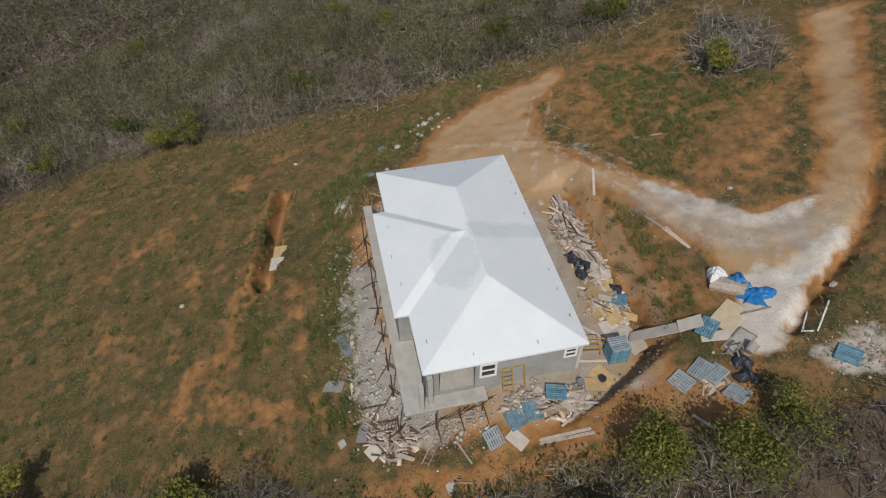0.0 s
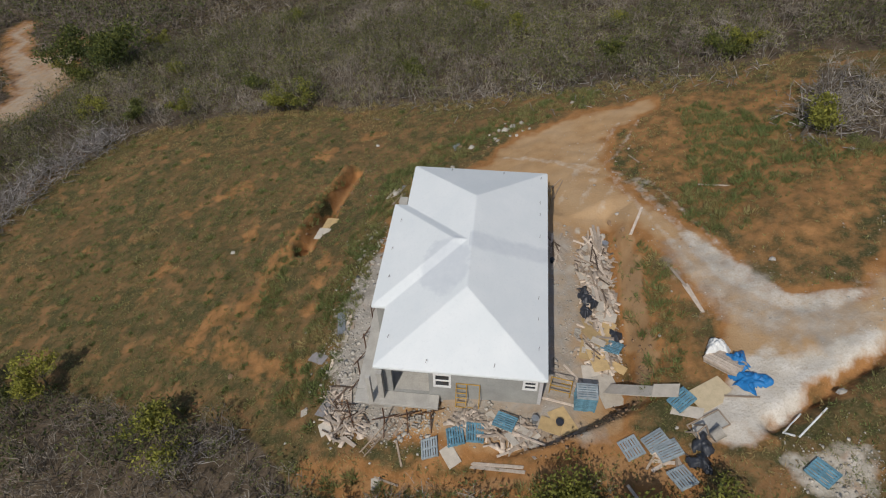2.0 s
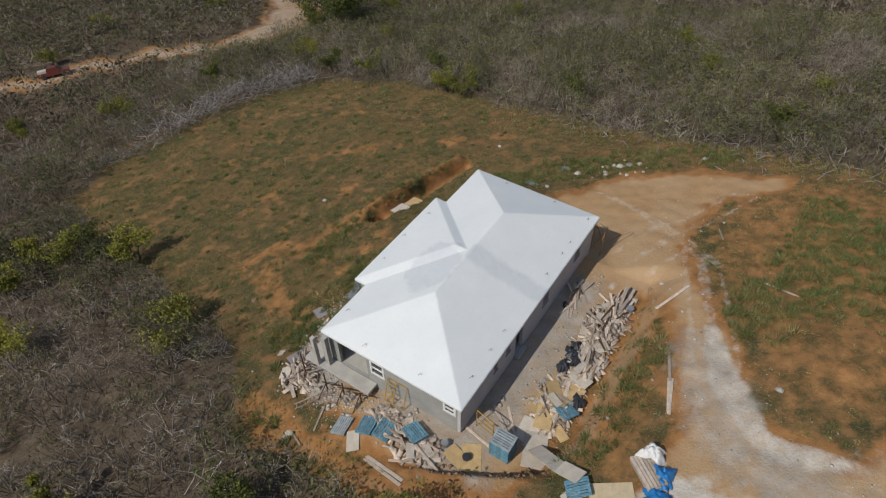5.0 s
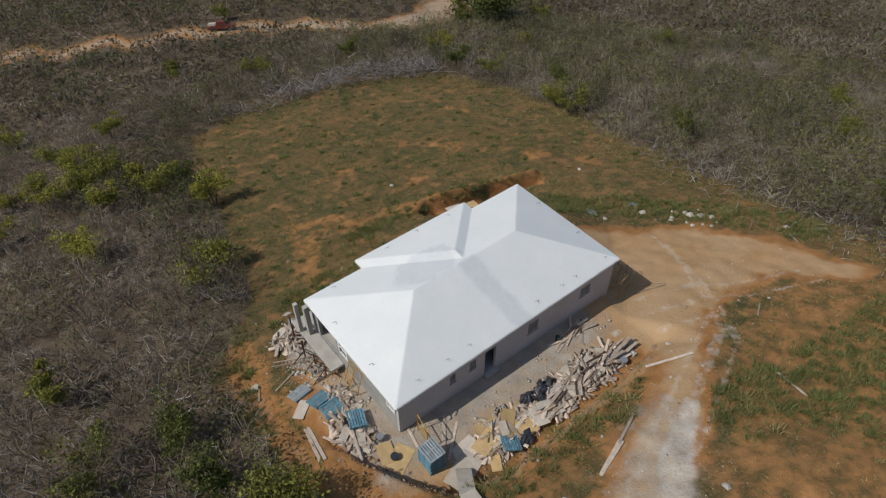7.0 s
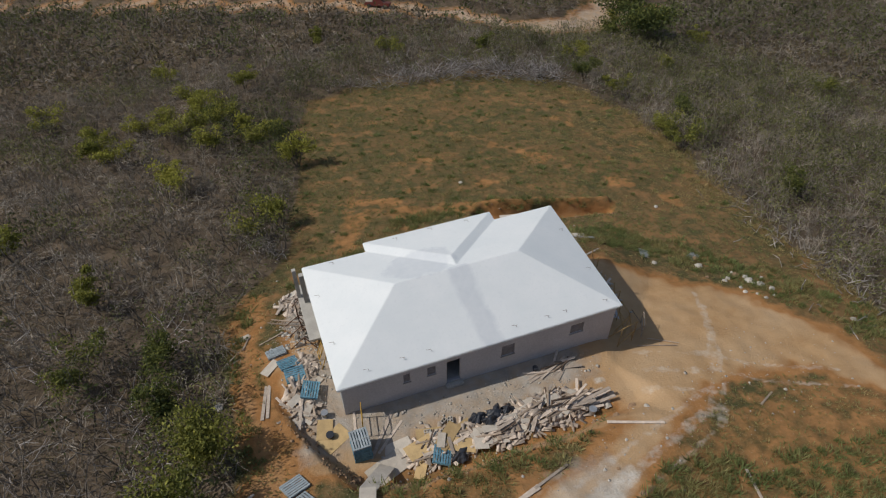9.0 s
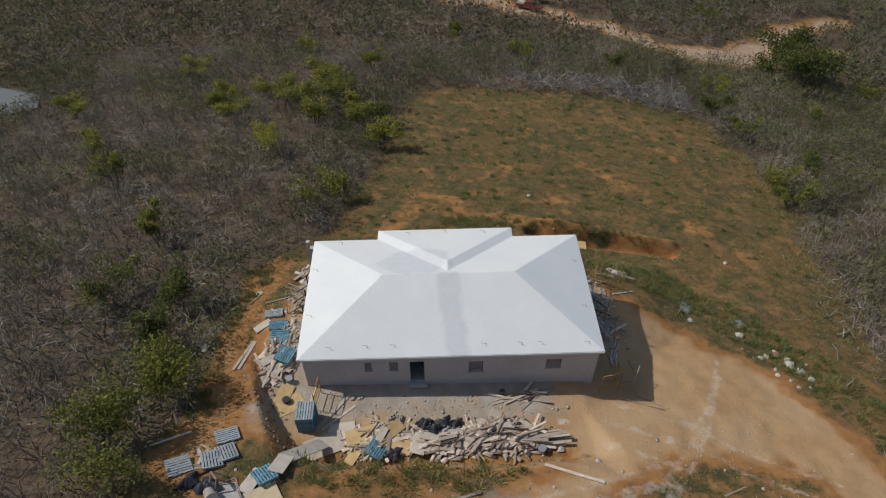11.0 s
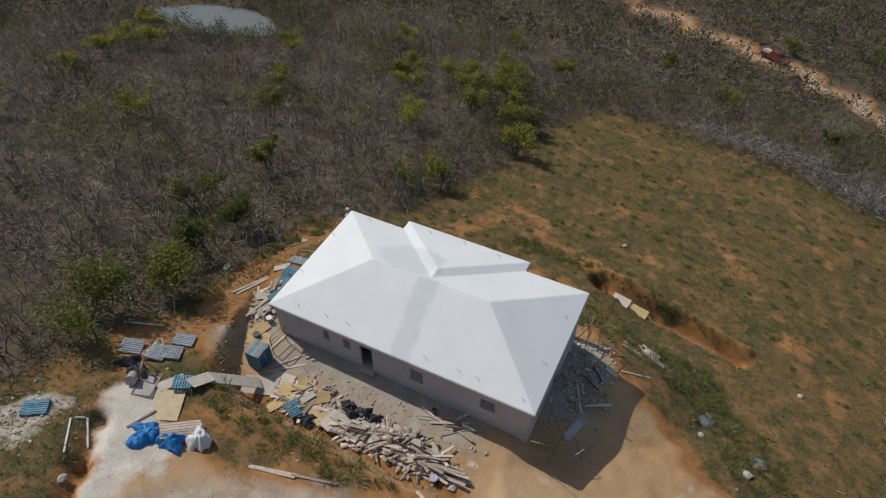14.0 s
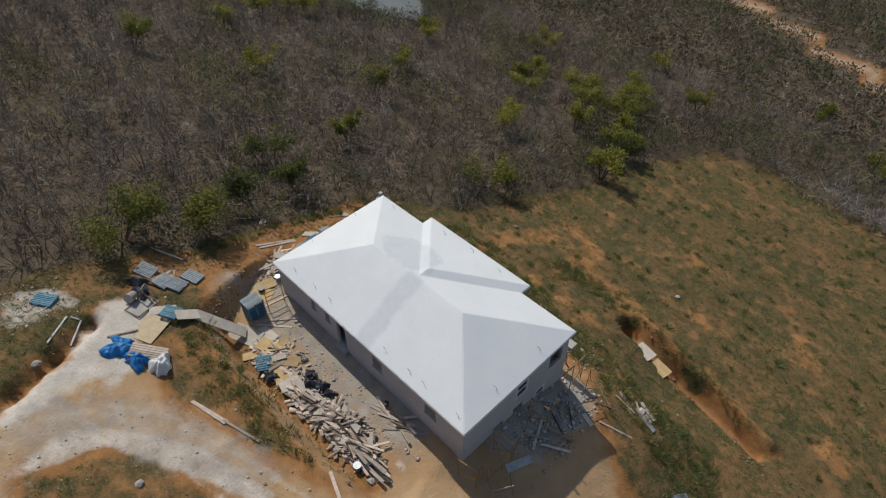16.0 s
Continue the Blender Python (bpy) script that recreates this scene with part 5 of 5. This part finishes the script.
for x, y, yaw, h, mat in ((18.0, -0.5, 10, 1.9, POLE), (19.3, 0.6, 85, 2.0, POLE), (18.3, 2.2, 5, 2.1, POLE), (18.4, 5.2, 8, 2.3, POLE), (18.5, 9.4, 90, 2.6, POLE), (19.2, 10.3, 20, 2.4, POLE), (20.2, 0.0, 60, 1.2, TIMBER)):
    framework("scaffold_frame", "ochre pole scaffold frame standing at the shaded end wall" if mat == POLE else "low weathered timber frame beside the drive", "scaffold",
              [((0, 0, -0.1), (0, 0, h)), ((1.2, 0, -0.1), (1.2, 0, h)), ((0, 0, h), (1.2, 0, h)), ((0, 0, h * 0.5), (1.2, 0, h * 0.5)), ((0, 0, 0.1), (1.2, 0, h * 0.5)), ((1.2, 0, 0.1), (1.25, 0.8, h)), ((0, 0, h), (0.1, 0.9, 0.0))], mat,
              Matrix.Translation((x, y, gz(x, y))) @ pose(0, 0, 0, 0, 0, yaw), 0.028)
for x, y, yaw, n in ((20.6, -1.2, -20, 2.6), (21.3, -0.9, -35, 2.0), (20.9, 10.6, 40, 2.2), (19.9, 11.3, -30, 2.6)):
    framework("pole", "loose scaffold pole lying on the earth", "pole", [((-n / 2, 0, 0.04), (n / 2, 0, 0.04))], TIMBER, lay(x, y, yaw), 0.035, "shaft")

# props under the verandah slab
for x, y, tall in ((-0.9, 6.5, 0), (-0.95, 9.3, 0), (-0.6, 11.5, 1), (2.2, 11.43, 1), (4.2, 11.43, 1), (-0.9, 7.9, 0), (6.5, 11.38, 1), (9.0, 11.38, 1), (11.5, 11.38, 1), (14.0, 11.38, 1), (16.4, 11.38, 1)):
    z = gz(x, y)
    ob = tagged(new("steel_prop"), "rusty steel prop with splayed legs under the slab", "prop", "slab props")
    ob.location = (x, y, z)
    rod_part("tube", RUST, ob, (0, 0, -0.05), (0, 0, -0.02 - z), 0.045)
    for k in range(3):
        a = k * 2.094 + x
        rod_part("leg", RUST, ob, (0.03 * math.cos(a), 0.03 * math.sin(a), 0.7), (1.0 * math.cos(a), 1.0 * math.sin(a), gz(x + math.cos(a), y + math.sin(a)) - z), 0.035)


def corrugated(x, y, yaw, lx, ly, mat, label, lift=0.02, tx=0, ty=0):
    bm = bmesh.new()
    k = int(ly / 0.05)
    rows = [[bm.verts.new((sx * lx / 2, -ly / 2 + i * ly / k, 0.025 * (i % 2))) for i in range(k + 1)] for sx in (-1, 1)]
    for i in range(k):
        bm.faces.new((rows[0][i], rows[1][i], rows[1][i + 1], rows[0][i + 1]))
    low = bmesh.ops.extrude_face_region(bm, geom=list(bm.faces))["geom"]
    bmesh.ops.translate(bm, vec=(0, 0, -0.006), verts=[g for g in low if isinstance(g, bmesh.types.BMVert)])
    bmesh.ops.recalc_face_normals(bm, faces=bm.faces)
    ob = tagged(part("corrugated_sheet", bm, mat), label, "roof sheet")
    ob.matrix_basis = lay(x, y, yaw, lift, tx, ty)


corrugated(7.4, 14.0, 15, 2.2, 0.6, METAL, "blue-grey corrugated metal sheet on the rubble", 0.1)
corrugated(27.5, 9.6, 60, 1.3, 0.9, METAL, "corrugated metal sheet lying at the drive's edge", 0.06)
corrugated(31.0, 7.9, 20, 1.0, 0.8, METAL, "pale metal sheet lying in the grass", 0.06)
corrugated(19.8, 2.8, 70, 1.7, 0.5, METAL, "metal sheet lying in the shade of the house", 0.05)
corrugated(23.0, 12.2, -15, 1.8, 0.4, METAL, "narrow metal sheet lying on the bank", 0.06)
# the empty metal bed frame, the open timber frame and the drums
framework("mortar_tray", "empty rectangular steel frame lying on the white ground", "frame", [((-0.9, -0.5, 0.05), (0.9, -0.5, 0.05)), ((0.9, -0.5, 0.05), (0.9, 0.5, 0.05)), ((0.9, 0.5, 0.05), (-0.9, 0.5, 0.05)), ((-0.9, 0.5, 0.05), (-0.9, -0.5, 0.05))], TIMBER, lay(-2.1, -8.05, 115), 0.04)
sheet(-2.1, -8.05, 115, 1.7, 0.9, SLAB, "grey mortar tray inside a steel frame", 0.01)
framework("trestle", "dark timber trestle standing on the white ground", "trestle", [((-0.5, 0, 0), (-0.3, 0, 0.9)), ((-0.5, 0.6, 0), (-0.3, 0.6, 0.9)), ((0.5, 0, 0), (-0.3, 0, 0.9)), ((0.5, 0.6, 0), (-0.3, 0.6, 0.9)), ((-0.3, 0, 0.9), (-0.3, 0.6, 0.9))], TIMBER, lay(-2.4, -7.7, 40), 0.045, "leg")
for ends in (((-3.1, -11.75), (-1.6, -13.3)), ((-2.7, -11.25), (-1.45, -12.45)), ((-3.0, -11.6), (-2.75, -11.3))):
    (px, py), (qx, qy) = ends
    framework("plastic_pipe", "white plastic pipe lying across the road ditch", "pipe", [((px, py, gz(px, py) + 0.06), (qx, qy, gz(qx, qy) + 0.06))], FRAME_WHITE, Matrix.Identity(4), 0.05, "pipe")


def drum(x, y, mat, label, r=0.28, h=0.5, tip=0):
    ob = tagged(new("bucket"), label, "bucket", "buckets")
    bm = bm_rod(bmesh.new(), (0, 0, 0), (0, 0, h), r * 0.85, 16, r)
    part("body", bm, mat, ob)
    rim = bmesh.new()
    bm_rod(rim, (0, 0, h - 0.03), (0, 0, h + 0.02), r * 1.06, 16)
    part("rim", rim, mat, ob)
    ob.matrix_basis = lay(x, y, 30, 0.02 + (r if tip else 0), tip, 0)


drum(-0.9, 0.5, METAL, "dented metal bucket among the timber waste", 0.2, 0.38)
drum(13.9, -4.4, METAL, "metal bucket at the end of the timber heap", 0.22, 0.4)
drum(12.0, -0.6, BLACK, "black plastic bucket among loose planks", 0.16, 0.3)
# round tub shape standing in for a small black box crate
drum(-0.9, -0.9, BLACK, "small black crate on plywood, built as a round tub", 0.22, 0.26)
drum(-3.0, -8.0, STONE, "grey drum tipped on its side", 0.3, 0.6, 80)


def block(x, y, yaw, lift=0.0):
    ob = tagged(new("concrete_block"), "grey hollow concrete block lying loose", "block", "concrete blocks")
    bm = bmesh.new()
    for bx in ((-0.2, -0.1, 0, 0.2, -0.065, 0.19), (-0.2, 0.065, 0, 0.2, 0.1, 0.19), (-0.2, -0.065, 0, -0.16, 0.065, 0.19), (0.16, -0.065, 0, 0.2, 0.065, 0.19), (-0.02, -0.065, 0, 0.02, 0.065, 0.19)):
        bm_box(bm, *bx)
    part("shell", bm, STONE, ob)
    ob.matrix_basis = lay(x, y, yaw, lift)


for _ in range(26):
    block(*pick.choice(((pick.uniform(1, 14), pick.uniform(11.9, 13.4)), (pick.uniform(18.4, 20), pick.uniform(4, 9)), (pick.uniform(-1.5, -0.9), pick.uniform(6, 10)), (pick.uniform(3, 6), pick.uniform(-3.0, -1.8)))), pick.uniform(0, 180), pick.uniform(0, 0.05))

# red pickup on the far road
truck = tagged(new("pickup_truck"), "small red pickup truck with a loaded bed on the far road", "truck")
RED = plain("dull_red_car_paint", (0.17, 0.05, 0.04), 0.8, 1, 10, rough=0.4, vary=0)
bm = bmesh.new()
side = [(-2.3, 0.45), (2.3, 0.45), (2.35, 0.95), (1.2, 1.05), (0.6, 1.6), (-0.6, 1.65), (-0.75, 1.0), (-2.3, 1.0)]
vs = [[bm.verts.new((x, s * 0.85, z)) for x, z in side] for s in (-1, 1)]
bm.faces.new(vs[0]), bm.faces.new(vs[1][::-1])
for i in range(8):
    bm.faces.new((vs[0][i], vs[1][i], vs[1][(i + 1) % 8], vs[0][(i + 1) % 8]))
bmesh.ops.recalc_face_normals(bm, faces=bm.faces)
part("body", bm, RED, truck)
for x in (-1.45, 1.45):
    for y in (-0.8, 0.8):
        rod_part("wheel", BLACK, truck, (x, y - 0.11, 0.36), (x, y + 0.11, 0.36), 0.36, 14)
box_part("windscreen", GLASS, truck, 0.62, -0.7, 1.08, 0.95, 0.7, 1.5)
box_part("load", PLY_PALE, truck, -2.2, -0.7, 1.01, -0.9, 0.7, 1.35, "pale load in the truck bed")
truck.matrix_basis = lay(27.0, 93.0, -30)
